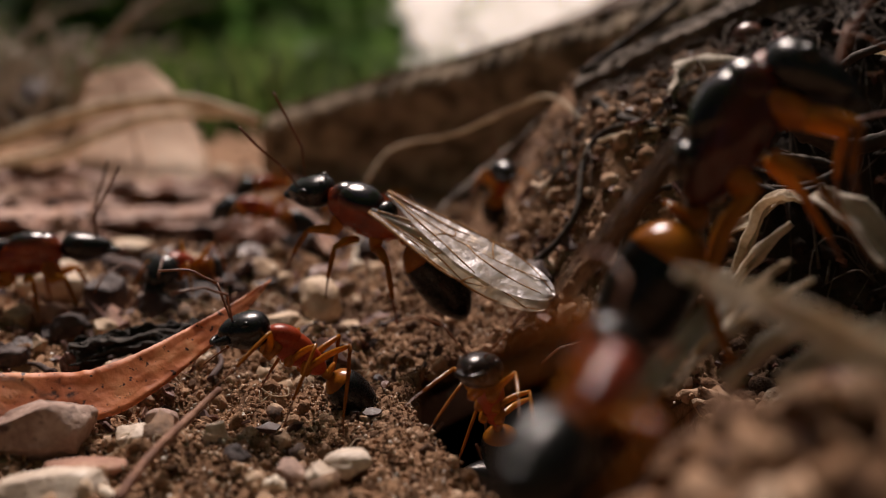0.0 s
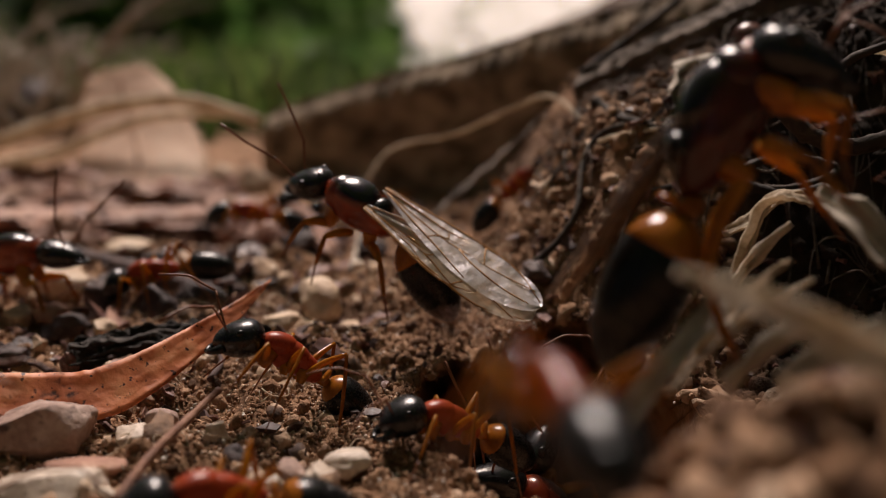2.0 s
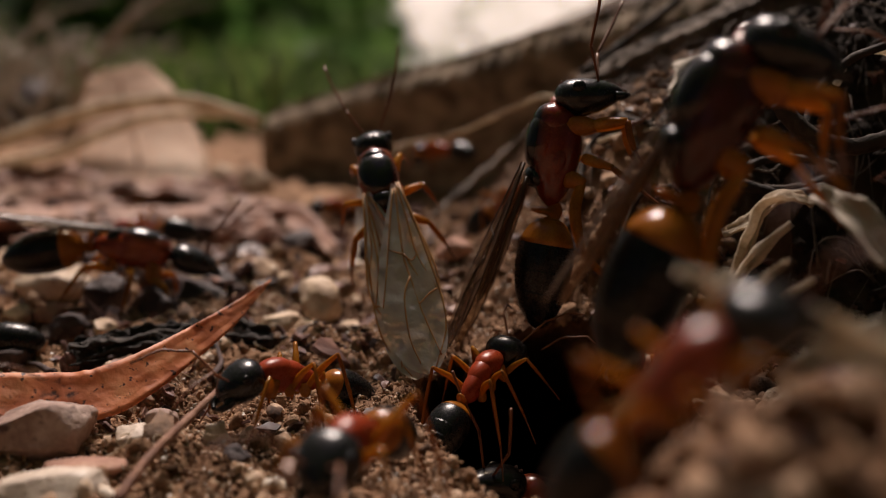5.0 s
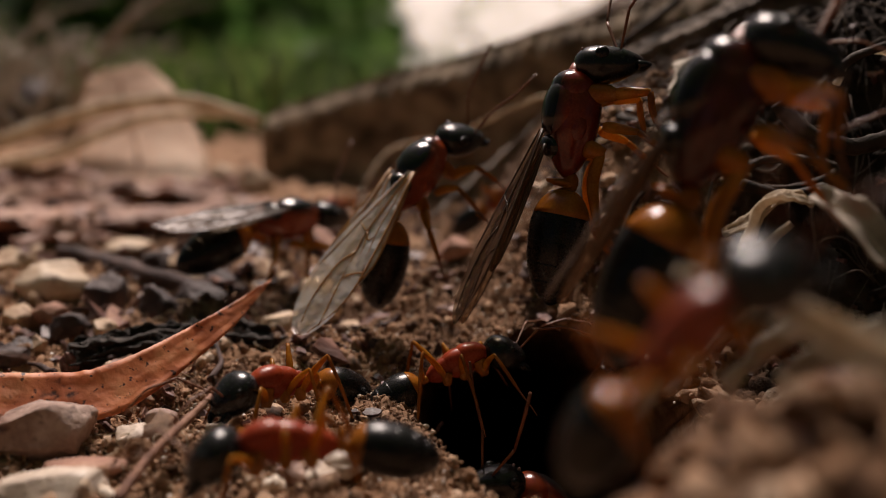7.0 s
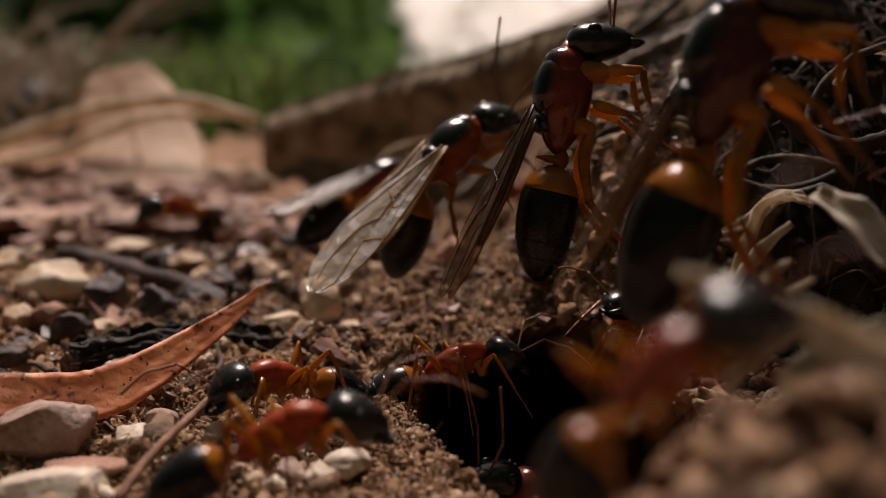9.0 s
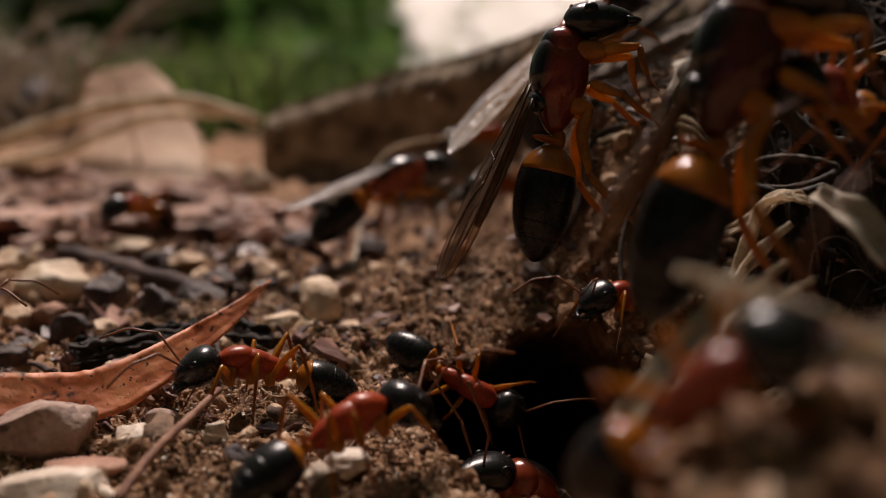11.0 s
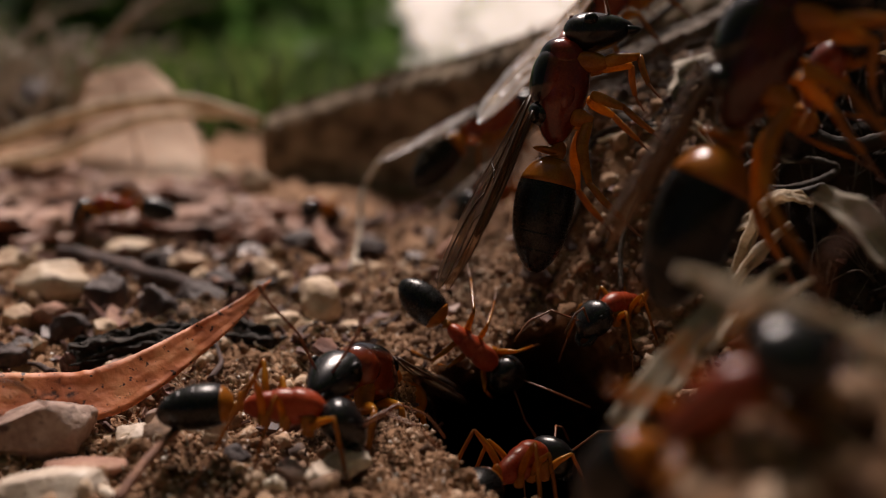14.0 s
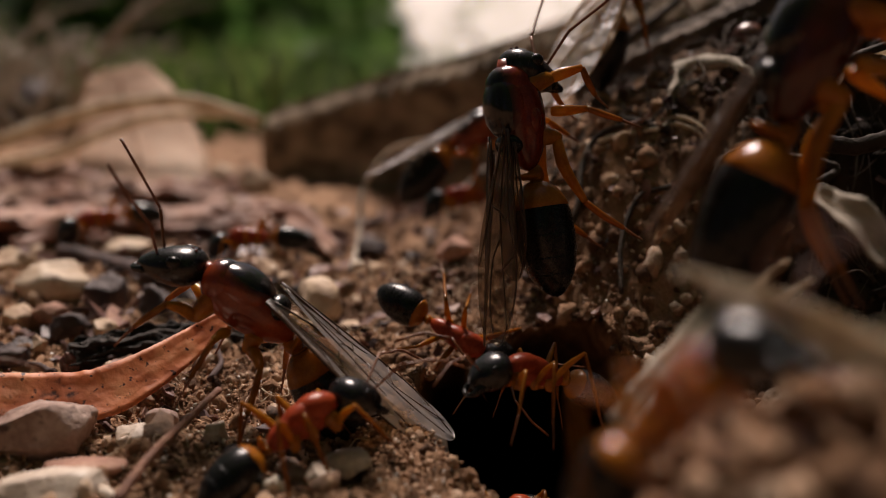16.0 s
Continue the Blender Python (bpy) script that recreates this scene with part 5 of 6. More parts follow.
def motions():
    go(leaf_worker, [
        (0.00, at(-8.15, 57.72, 11.55, 0.0, -32.0, -162.1)),
        (0.50, at(-8.15, 57.72, 11.55, 0.0, -32.0, -162.1)),
        (1.00, at(-8.33, 57.67, 11.20, 0.0, -30.2, -162.4)),
        (1.50, at(-8.58, 57.69, 11.46, 0.0, -30.7, -159.1)),
        (2.00, at(-8.40, 57.67, 11.14, 0.0, -31.2, -162.8)),
        (2.50, at(-8.59, 57.55, 11.14, 0.0, -23.7, -146.7)),
        (3.00, at(-8.57, 57.57, 11.05, 0.0, -26.2, -147.9)),
        (3.50, at(-8.52, 57.56, 11.17, 0.0, -24.9, -144.3)),
        (4.00, at(-8.41, 57.39, 10.36, -0.0, -17.2, -142.4)),
        (6.50, at(-8.83, 57.21, 9.95, 0.0, -6.7, -134.1)),
        (7.00, at(-8.88, 57.20, 9.80, 0.0, -3.9, -137.6)),
        (7.50, at(-9.13, 57.21, 9.80, -0.0, -3.6, -139.4)),
        (8.00, at(-8.72, 57.22, 9.79, 0.0, -7.7, -137.2)),
        (8.50, at(-8.62, 57.21, 10.03, 0.0, -8.3, -131.4)),
        (9.00, at(-9.00, 57.26, 10.07, -0.0, -7.9, -137.9)),
        (11.50, at(-10.71, 58.62, 10.96, -0.0, -9.3, -167.1)),
        (12.00, at(-9.94, 58.76, 11.67, 0.0, -26.5, -169.5)),
        (12.50, at(-9.68, 57.49, 11.05, -0.0, -9.9, -151.4)),
        (13.00, at(-7.97, 53.96, 10.69, 0.0, 11.5, -89.8)),
        (13.25, at(-7.70, 53.23, 10.41, -1.0, 14.1, -50.3)),
        (13.50, at(-7.43, 52.49, 10.12, 0.0, 16.7, -10.3)),
        (14.00, at(-7.74, 51.63, 9.98, 0.0, 10.3, 2.6)),
        (14.50, at(-8.05, 50.77, 11.00, 0.0, 5.8, 5.1)),
        (15.00, at(-7.09, 50.80, 9.92, 0.0, -19.5, 39.8)),
        (15.50, at(-7.19, 50.74, 9.67, 0.0, -22.4, 40.8)),
        (16.00, at(-6.80, 50.70, 9.55, 0.0, -21.3, 32.7)),
    ])
    go(grit_worker, [
        (0.00, at(-19.36, 78.66, 13.39, 0.0, -3.8, -107.8)),
        (0.50, at(-18.30, 78.75, 13.97, -0.0, -6.0, -108.5)),
        (1.00, at(-17.98, 78.77, 14.18, 0.0, -6.0, -103.0)),
        (1.50, at(-18.81, 78.74, 13.67, 0.0, -8.0, -110.2)),
        (2.00, at(-21.19, 77.15, 13.09, 0.0, 14.7, -178.6)),
        (2.50, at(-21.20, 77.02, 13.46, 0.0, 10.3, -164.3)),
        (3.00, at(-20.67, 77.74, 13.69, 0.0, 5.6, -130.8)),
        (3.50, at(-21.06, 76.79, 13.11, -0.0, 14.4, -147.9)),
        (4.00, at(-23.98, 72.18, 11.77, -18.6, 17.1, -148.7)),
        (4.20, at(-26.28, 70.45, 11.19, -17.2, 11.6, -155.2)),
        (5.00, at(-31.40, 66.69, 9.95, -0.0, 13.5, -178.7)),
        (7.00, at(-35.34, 64.61, 9.40, 0.0, 8.4, -179.4)),
        (16.00, at(-35.34, 64.61, 9.40, 0.0, 8.4, -179.4)),
    ])
    go(far_worker, [
        (0.00, at(-16.21, 93.14, 16.30, 0.0, -10.0, -166.1)),
        (1.00, at(-16.54, 93.13, 16.32, 0.0, -12.5, -163.9)),
        (1.50, at(-16.82, 93.08, 16.14, 0.0, -13.3, -159.3)),
        (2.00, at(-16.86, 93.07, 16.02, 0.0, -5.9, -162.0)),
        (2.50, at(-17.23, 92.26, 15.45, 0.0, 1.3, 179.8)),
        (3.00, at(-17.60, 91.35, 15.44, 0.0, 12.1, -178.9)),
        (3.50, at(-18.59, 91.17, 15.08, 0.0, 14.5, -166.8)),
        (4.00, at(-19.79, 91.33, 15.26, -0.0, 13.3, -178.8)),
        (5.50, at(-31.49, 89.41, 14.45, 0.0, 7.0, -179.5)),
        (6.40, at(-40.41, 87.52, 14.20, -0.0, 6.8, -174.2)),
        (7.40, at(-43.21, 87.52, 14.20, 0.0, 6.8, -174.2)),
        (16.00, at(-43.21, 87.52, 14.20, 0.0, 6.8, -174.2)),
    ])
    go(ledge_worker, [
        (0.00, at(4.87, 91.71, 18.69, 0.0, -30.9, -84.1)),
        (0.50, at(4.28, 91.75, 18.93, 0.0, -31.7, -88.8)),
        (1.00, at(5.61, 91.91, 18.70, 0.0, -45.4, -22.2)),
        (1.50, at(6.15, 91.94, 18.91, 0.0, -42.0, -0.3)),
        (2.00, at(6.56, 91.92, 18.65, 0.0, -35.1, 1.0)),
        (2.50, at(6.96, 91.90, 18.69, 0.0, -32.6, -5.3)),
        (3.00, at(6.92, 91.85, 18.56, -0.0, -30.4, -15.4)),
        (3.50, at(6.63, 91.79, 18.24, 0.0, -28.0, -18.2)),
        (4.00, at(6.57, 91.73, 17.91, -0.0, -24.8, -19.6)),
        (6.50, at(5.66, 92.58, 17.29, -0.0, -24.5, -37.7)),
        (7.33, at(5.72, 93.18, 17.46, -13.5, -15.1, 19.9)),
        (8.17, at(5.78, 93.79, 17.62, -13.0, 0.7, 72.8)),
        (9.00, at(5.84, 94.39, 17.79, 0.0, 9.7, 126.9)),
        (10.25, at(5.50, 94.06, 18.17, 2.2, 3.3, 164.4)),
        (11.50, at(5.16, 93.74, 18.54, 0.0, -3.1, -158.4)),
        (12.50, at(4.56, 93.74, 18.58, 0.0, 0.5, -159.2)),
        (13.00, at(4.22, 93.77, 18.84, 0.0, 4.4, -159.6)),
        (13.50, at(4.22, 93.70, 18.29, 0.0, 5.2, -159.6)),
        (14.00, at(4.41, 93.61, 17.60, 0.0, 12.2, -159.4)),
        (15.00, at(4.08, 93.58, 17.60, 0.0, 12.4, -156.5)),
        (15.50, at(3.90, 93.57, 17.46, 0.0, 6.5, -156.2)),
        (16.00, at(1.83, 93.65, 17.42, 0.0, 5.9, -165.1)),
    ])
    go(hole_worker, [
        (0.00, at(2.56, 55.57, 9.42, 0.0, -51.0, -111.3)),
        (0.50, at(1.21, 54.15, 8.49, 0.0, -15.2, -144.1)),
        (1.00, at(-0.09, 54.33, 9.25, 0.0, -20.7, -153.9)),
        (1.50, at(-0.67, 54.31, 9.14, 0.0, -19.1, -152.7)),
        (2.00, at(0.35, 54.22, 8.51, 0.0, -19.3, -150.6)),
        (2.50, at(1.32, 55.42, 9.31, -0.0, -27.7, -162.7)),
        (3.00, at(2.24, 55.44, 8.53, 0.0, -48.8, -102.1)),
        (3.50, at(2.25, 55.33, 8.01, -0.0, -45.7, -86.1)),
        (3.75, at(2.45, 57.01, 9.05, -2.6, -43.0, -13.3)),
        (4.00, at(2.64, 58.69, 10.10, -0.0, -40.3, 55.9)),
        (6.50, at(1.05, 59.76, 9.02, 0.0, -16.2, 37.6)),
        (7.00, at(0.88, 60.74, 10.09, 0.0, -15.6, 13.4)),
        (7.50, at(1.50, 60.73, 9.90, 0.0, -12.3, 12.4)),
        (8.00, at(-0.08, 59.72, 9.76, 0.0, -14.4, 16.2)),
        (8.50, at(-1.07, 59.87, 10.26, 0.0, -20.1, 34.7)),
        (9.00, at(0.85, 60.73, 10.22, -0.0, -11.9, 7.8)),
        (10.25, at(1.29, 62.31, 8.96, 42.7, 11.4, -10.2)),
        (11.50, at(1.74, 63.89, 7.70, 86.7, 40.7, -7.2)),
        (12.00, at(1.73, 63.99, 8.52, 87.8, 45.2, -9.0)),
        (12.50, at(1.44, 63.97, 8.58, 84.3, 40.7, -11.1)),
        (13.00, at(1.53, 64.08, 9.39, 85.8, 41.9, -9.5)),
        (13.50, at(1.80, 64.13, 9.80, 86.3, 44.4, -10.6)),
        (14.00, at(1.87, 64.24, 10.23, 90.0, 40.5, -1.7)),
        (14.50, at(1.92, 64.17, 10.05, 85.8, 39.6, -7.7)),
        (15.00, at(1.72, 64.18, 10.32, 84.5, 40.0, -10.1)),
        (15.50, at(1.38, 64.18, 10.54, 79.6, 29.7, -10.8)),
        (16.00, at(0.98, 64.22, 10.86, 79.4, 28.6, -10.1)),
    ])
    go(front_worker, [
        (0.00, at(-11.31, 42.49, 4.16, 0.0, -11.8, -146.4)),
        (2.00, at(-9.58, 44.04, 8.22, 0.0, -6.0, -154.2)),
        (2.50, at(-7.40, 47.63, 10.62, 0.0, 8.8, -179.3)),
        (3.00, at(-6.58, 47.67, 11.00, 0.0, -1.5, 179.4)),
        (3.50, at(-5.64, 44.40, 10.85, 0.0, -12.9, -154.8)),
        (4.00, at(-4.48, 43.21, 11.20, 0.0, -16.1, -109.9)),
        (5.30, at(-3.65, 42.99, 11.03, 0.0, 1.5, -105.5)),
        (6.50, at(-4.18, 42.96, 11.16, 0.0, 20.0, -120.1)),
        (7.00, at(-6.74, 44.53, 10.37, -0.0, 4.2, -176.0)),
        (7.50, at(-8.06, 44.50, 10.60, 0.0, -10.4, -170.7)),
        (7.75, at(-7.30, 44.15, 11.27, 0.0, -6.6, 125.0)),
        (8.00, at(-7.09, 45.31, 10.84, -0.0, 1.4, 91.0)),
        (8.50, at(-7.02, 44.92, 10.81, -0.0, -14.0, 39.5)),
        (9.00, at(-6.81, 44.66, 10.83, -0.0, -16.0, 7.0)),
        (11.50, at(-2.20, 50.82, 9.80, -0.0, -12.2, 34.8)),
        (12.00, at(0.53, 51.89, 9.88, 0.0, -2.8, 32.0)),
        (12.50, at(1.39, 53.04, 9.30, -0.0, 6.6, 46.6)),
        (13.00, at(3.50, 53.91, 9.12, -0.0, -1.7, 42.1)),
        (13.50, at(4.91, 54.86, 8.70, -0.0, 2.6, 37.1)),
        (14.00, at(4.34, 56.61, 5.48, -0.0, 2.4, 52.4)),
        (14.60, at(4.07, 57.47, 2.71, 0.0, 11.0, 70.4)),
        (16.00, at(4.08, 57.44, 2.19, 0.0, 14.6, 70.3)),
    ])
    go(edge_worker, [
        (0.00, at(-26.24, 44.72, 11.60, 0.0, -6.1, 1.2)),
        (1.90, at(-26.24, 44.72, 11.60, 0.0, -6.1, 1.2)),
        (2.50, at(-16.35, 44.83, 12.08, -0.0, -18.1, 9.9)),
        (3.00, at(-18.81, 44.86, 12.06, -0.0, -15.6, 12.8)),
        (3.50, at(-19.51, 44.90, 12.37, 0.0, -12.0, 10.7)),
        (4.00, at(-23.88, 44.88, 12.17, -0.0, -13.6, 13.0)),
        (4.60, at(-26.24, 44.72, 11.60, 0.0, -6.1, 1.2)),
        (16.00, at(-26.24, 44.72, 11.60, 0.0, -6.1, 1.2)),
    ])
    go(mound_worker, [
        (0.00, at(4.27, 28.33, 17.05, 53.0, -10.2, 69.3)),
        (0.50, at(4.19, 27.84, 17.03, 63.1, -13.2, 79.1)),
        (1.00, at(3.69, 28.26, 16.80, 30.2, -3.8, 104.1)),
        (1.50, at(2.82, 27.94, 16.70, 16.5, 4.4, 112.0)),
        (2.00, at(2.98, 27.88, 16.97, 16.3, 4.4, 103.1)),
        (2.50, at(3.96, 28.69, 17.26, 18.4, -7.8, 79.7)),
        (3.00, at(4.71, 28.14, 17.38, 20.1, -17.1, 34.9)),
        (3.50, at(5.06, 27.49, 17.26, 26.4, -15.8, 21.0)),
        (4.00, at(6.11, 27.95, 16.96, 12.3, -23.2, 4.3)),
        (6.50, at(6.45, 27.81, 18.43, 47.0, -46.2, -22.7)),
        (7.00, at(6.36, 27.64, 18.49, 43.1, -45.5, -22.5)),
        (7.50, at(6.65, 28.03, 18.15, 43.2, -46.0, -21.9)),
        (8.00, at(6.21, 28.03, 17.84, 49.0, -47.0, -18.7)),
        (8.50, at(5.61, 27.23, 17.65, 41.2, -44.7, -28.2)),
        (9.00, at(5.78, 28.09, 17.36, 41.5, -44.9, -21.0)),
        (11.50, at(7.51, 29.41, 16.48, 64.6, -39.2, -26.1)),
        (12.00, at(7.63, 29.15, 16.40, 65.8, -38.6, -27.9)),
        (13.00, at(7.62, 29.08, 16.31, 69.0, -38.8, -28.1)),
        (14.00, at(7.54, 29.10, 16.25, 67.1, -38.5, -28.2)),
        (14.50, at(7.46, 29.10, 16.25, 67.0, -38.4, -28.0)),
        (15.00, at(7.46, 29.10, 16.25, 67.0, -38.4, -28.0)),
        (15.50, at(5.75, 28.08, 16.99, 6.6, -48.8, -43.4)),
        (16.00, at(6.44, 28.06, 16.87, -9.3, -43.4, -47.2)),
    ])
    go(back_worker, [
        (0.00, at(-18.03, 109.42, 17.53, 0.0, -0.9, -142.8)),
        (1.00, at(-17.74, 109.42, 17.53, 0.0, -0.9, -142.8)),
        (1.50, at(-16.06, 109.39, 16.85, 0.0, 1.3, -151.0)),
        (1.67, at(-14.88, 109.58, 16.80, 0.6, 1.6, 151.6)),
        (1.83, at(-13.69, 109.78, 16.75, 0.6, 2.3, 94.2)),
        (2.00, at(-12.51, 109.98, 16.69, 0.0, 2.6, 36.8)),
        (2.50, at(-6.27, 110.10, 17.51, -0.0, -6.9, 50.0)),
        (3.00, at(-3.76, 108.30, 19.78, 0.0, -11.2, 13.7)),
        (3.50, at(-3.07, 108.32, 20.55, 0.0, -13.3, 4.8)),
        (3.67, at(-2.28, 108.30, 20.72, 10.9, -6.4, -53.4)),
        (3.83, at(-1.49, 108.27, 20.89, 10.9, 6.4, -109.8)),
        (4.00, at(-0.70, 108.24, 21.05, 0.0, 13.3, -168.0)),
        (5.25, at(-0.61, 108.52, 21.09, -5.7, 4.7, 125.1)),
        (6.50, at(-0.51, 108.80, 21.14, -0.0, -4.0, 59.2)),
        (8.00, at(0.99, 108.73, 21.77, 0.0, -10.5, 42.0)),
        (9.00, at(4.23, 106.90, 22.71, 0.0, -1.9, 16.4)),
        (16.00, at(4.23, 106.90, 22.71, 0.0, -1.9, 16.4)),
    ])
    go(litter_worker, [
        (0.00, at(-6.52, 114.39, 14.89, 0.0, 1.1, -154.1)),
        (6.50, at(-9.43, 109.67, 14.83, 0.0, 0.3, -144.9)),
        (7.50, at(-20.76, 102.23, 14.95, 0.0, -0.4, -138.8)),
        (8.00, at(-21.86, 100.38, 15.22, 0.0, -4.4, -130.9)),
        (8.50, at(-23.40, 98.60, 15.88, 0.0, -6.3, -128.2)),
        (9.00, at(-24.76, 98.64, 16.03, -0.0, -8.9, -129.6)),
        (11.50, at(-28.20, 96.74, 16.49, 0.0, -7.6, -106.2)),
        (12.00, at(-27.80, 96.79, 16.95, 0.0, -8.2, -98.9)),
        (12.50, at(-27.80, 96.79, 16.95, 0.0, -8.2, -98.9)),
        (13.00, at(-28.58, 96.86, 17.10, 0.0, -10.6, -110.2)),
        (13.50, at(-29.84, 97.02, 16.59, 0.0, 1.4, -157.8)),
        (14.00, at(-30.15, 97.22, 16.28, 0.0, 4.5, -179.8)),
        (14.50, at(-32.41, 97.27, 16.77, 0.0, -6.0, 178.9)),
        (15.00, at(-33.87, 96.20, 15.56, 0.0, 7.6, -179.5)),
        (15.50, at(-30.96, 95.94, 15.82, 0.0, 4.9, -152.2)),
        (16.00, at(-31.18, 95.89, 15.17, -0.0, 13.9, -157.2)),
    ])
    go(plank_worker, [
        (0.00, at(-11.10, 109.52, 15.30, 0.0, -0.5, -150.7)),
        (9.00, at(-10.93, 107.79, 15.45, 0.0, -0.5, -149.6)),
        (11.50, at(-12.23, 104.31, 16.11, -0.0, -16.7, -80.2)),
        (12.50, at(-12.35, 104.33, 16.22, 0.0, -16.5, -77.3)),
        (13.00, at(-11.87, 104.40, 16.67, 0.0, -18.4, -73.5)),
        (13.50, at(-11.76, 104.26, 16.18, 0.0, -10.3, -97.8)),
        (14.00, at(-12.09, 104.17, 15.57, -0.0, -7.7, -105.7)),
        (14.50, at(-11.33, 104.37, 16.06, 0.0, -23.3, -97.2)),
        (15.00, at(-9.61, 95.80, 15.43, 0.0, -39.4, -75.8)),
        (15.25, at(-11.83, 88.91, 15.27, 13.5, -12.2, -130.1)),
        (15.50, at(-14.07, 82.01, 15.12, 0.0, 14.5, -178.6)),
        (16.00, at(-15.13, 82.00, 15.05, -0.0, 8.5, -179.3)),
    ])
    go(bank_worker, [
        (0.00, at(13.25, 64.38, 9.71, 0.0, -7.6, -148.4)),
        (6.50, at(13.25, 64.38, 9.71, 0.0, -7.6, -148.4)),
        (8.50, at(11.89, 64.83, 11.58, 0.0, -44.6, -132.6)),
        (9.00, at(11.71, 64.81, 11.57, 0.0, -42.8, -123.2)),
        (11.50, at(11.34, 64.82, 13.50, 0.0, -5.7, -146.6)),
        (12.50, at(11.30, 64.80, 13.54, -0.0, -0.5, -146.0)),
        (14.00, at(10.94, 64.63, 12.79, -0.0, 5.8, -139.2)),
        (14.50, at(8.39, 62.44, 11.98, 0.0, 14.2, -133.9)),
        (15.00, at(6.29, 58.32, 10.88, -0.0, 9.4, -137.1)),
        (15.50, at(5.05, 56.51, 11.32, 0.0, 3.7, -152.1)),
        (16.00, at(4.79, 55.51, 10.83, -0.0, -12.4, -153.3)),
    ])
    go(straw_worker, [
        (0.00, at(24.85, 48.84, 24.08, -63.7, -17.9, 174.5)),
        (8.50, at(24.85, 48.84, 24.08, -63.7, -17.9, 174.5)),
        (10.00, at(21.45, 47.73, 24.81, -65.7, -18.9, -161.6)),
        (11.50, at(16.14, 47.87, 25.57, -37.5, -15.1, -124.5)),
        (12.00, at(15.97, 48.13, 25.80, 17.8, -18.4, -106.1)),
        (12.25, at(16.28, 48.02, 26.08, 52.1, -21.9, -80.0)),
        (12.50, at(16.59, 47.90, 26.36, 84.5, -38.4, -58.6)),
        (13.00, at(17.37, 48.89, 26.04, 91.2, -39.1, -68.4)),
        (13.50, at(17.53, 48.91, 26.20, 82.9, -34.5, -64.6)),
        (14.00, at(17.22, 48.91, 26.13, 100.7, -43.4, -72.6)),
        (14.50, at(16.32, 48.00, 26.15, 96.9, -35.2, -86.7)),
        (14.75, at(16.96, 48.44, 26.33, 48.1, 4.7, -87.6)),
        (15.00, at(17.60, 48.89, 26.52, -11.0, 28.2, -121.5)),
        (15.40, at(23.20, 50.60, 26.20, -8.0, 20.0, -112.0)),
        (16.00, at(25.60, 51.40, 26.00, -8.0, 14.0, -106.0)),
    ])
    go(left_worker, [
        (0.00, at(-39.37, 63.03, 12.97, 0.0, 3.2, 0.0)),
        (9.50, at(-39.37, 63.03, 12.97, 0.0, 3.2, 0.0)),
        (11.50, at(-29.26, 62.08, 13.41, 0.0, -4.6, 1.0)),
        (12.00, at(-29.02, 62.07, 13.31, -0.0, -3.3, 0.8)),
        (12.50, at(-28.89, 62.05, 13.22, 0.0, -2.0, 0.6)),
        (13.00, at(-29.81, 62.05, 13.22, 0.0, -1.9, 0.6)),
        (13.60, at(-35.77, 62.03, 13.02, 0.0, 0.7, 0.3)),
        (16.00, at(-39.70, 63.03, 12.97, 0.0, 3.2, 0.0)),
    ])
    go(climbing_queen, [
        (0.00, at(4.90, 62.50, -7.00, -39.9, -82.1, 76.2)),
        (1.70, at(4.90, 63.00, -5.00, -39.9, -82.1, 76.2)),
        (2.10, at(4.85, 63.80, 1.50, -39.9, -82.1, 76.2)),
        (2.50, at(4.81, 64.19, 9.43, -39.9, -82.1, 76.2)),
        (3.00, at(4.93, 65.19, 10.63, -34.9, -82.7, 66.5)),
        (3.50, at(4.87, 66.00, 14.79, -23.6, -86.3, 45.2)),
        (4.00, at(5.13, 65.95, 18.44, -23.0, -83.3, 22.6)),
        (5.20, at(6.58, 64.47, 22.27, -23.0, -79.3, 16.7)),
        (6.50, at(7.39, 62.37, 23.44, -23.7, -72.2, 22.2)),
        (7.00, at(7.09, 62.42, 23.82, -31.8, -76.6, 30.6)),
        (7.50, at(7.17, 62.43, 23.93, -37.0, -78.3, 36.0)),
        (8.00, at(7.40, 62.45, 24.08, -32.2, -76.8, 31.1)),
        (8.50, at(7.00, 62.49, 24.37, -21.9, -70.7, 20.3)),
        (9.00, at(6.59, 62.58, 25.14, -29.4, -75.5, 28.1)),
        (11.50, at(6.41, 62.72, 26.31, -29.8, -75.7, 28.6)),
        (12.00, at(6.41, 62.72, 26.31, -30.3, -76.0, 29.1)),
        (12.50, at(6.48, 62.72, 26.31, -29.3, -75.5, 28.1)),
        (13.00, at(6.41, 62.72, 26.29, -29.8, -75.7, 28.6)),
        (13.50, at(6.47, 62.70, 26.11, -28.9, -75.3, 27.7)),
        (14.00, at(6.42, 62.64, 25.66, -29.4, -75.6, 28.2)),
        (14.50, at(6.42, 62.66, 25.79, -29.5, -75.6, 28.3)),
        (15.00, at(6.24, 62.68, 25.94, -32.7, -76.9, 31.6)),
        (15.50, at(5.11, 62.56, 24.99, -64.3, -80.6, 79.2)),
        (16.00, at(4.03, 62.30, 24.06, -106.3, -77.4, 135.4)),
    ])
    nod(climbing_queen, [(0.0, 20, 0), (2.5, 40, 0), (3.0, 50, 0), (3.5, 55, 0), (4.0, 66, 0), (6.5, 66, 0), (14.0, 62, 0), (15.0, 70, 0), (15.5, 85, -10), (16.0, 105, -10)])
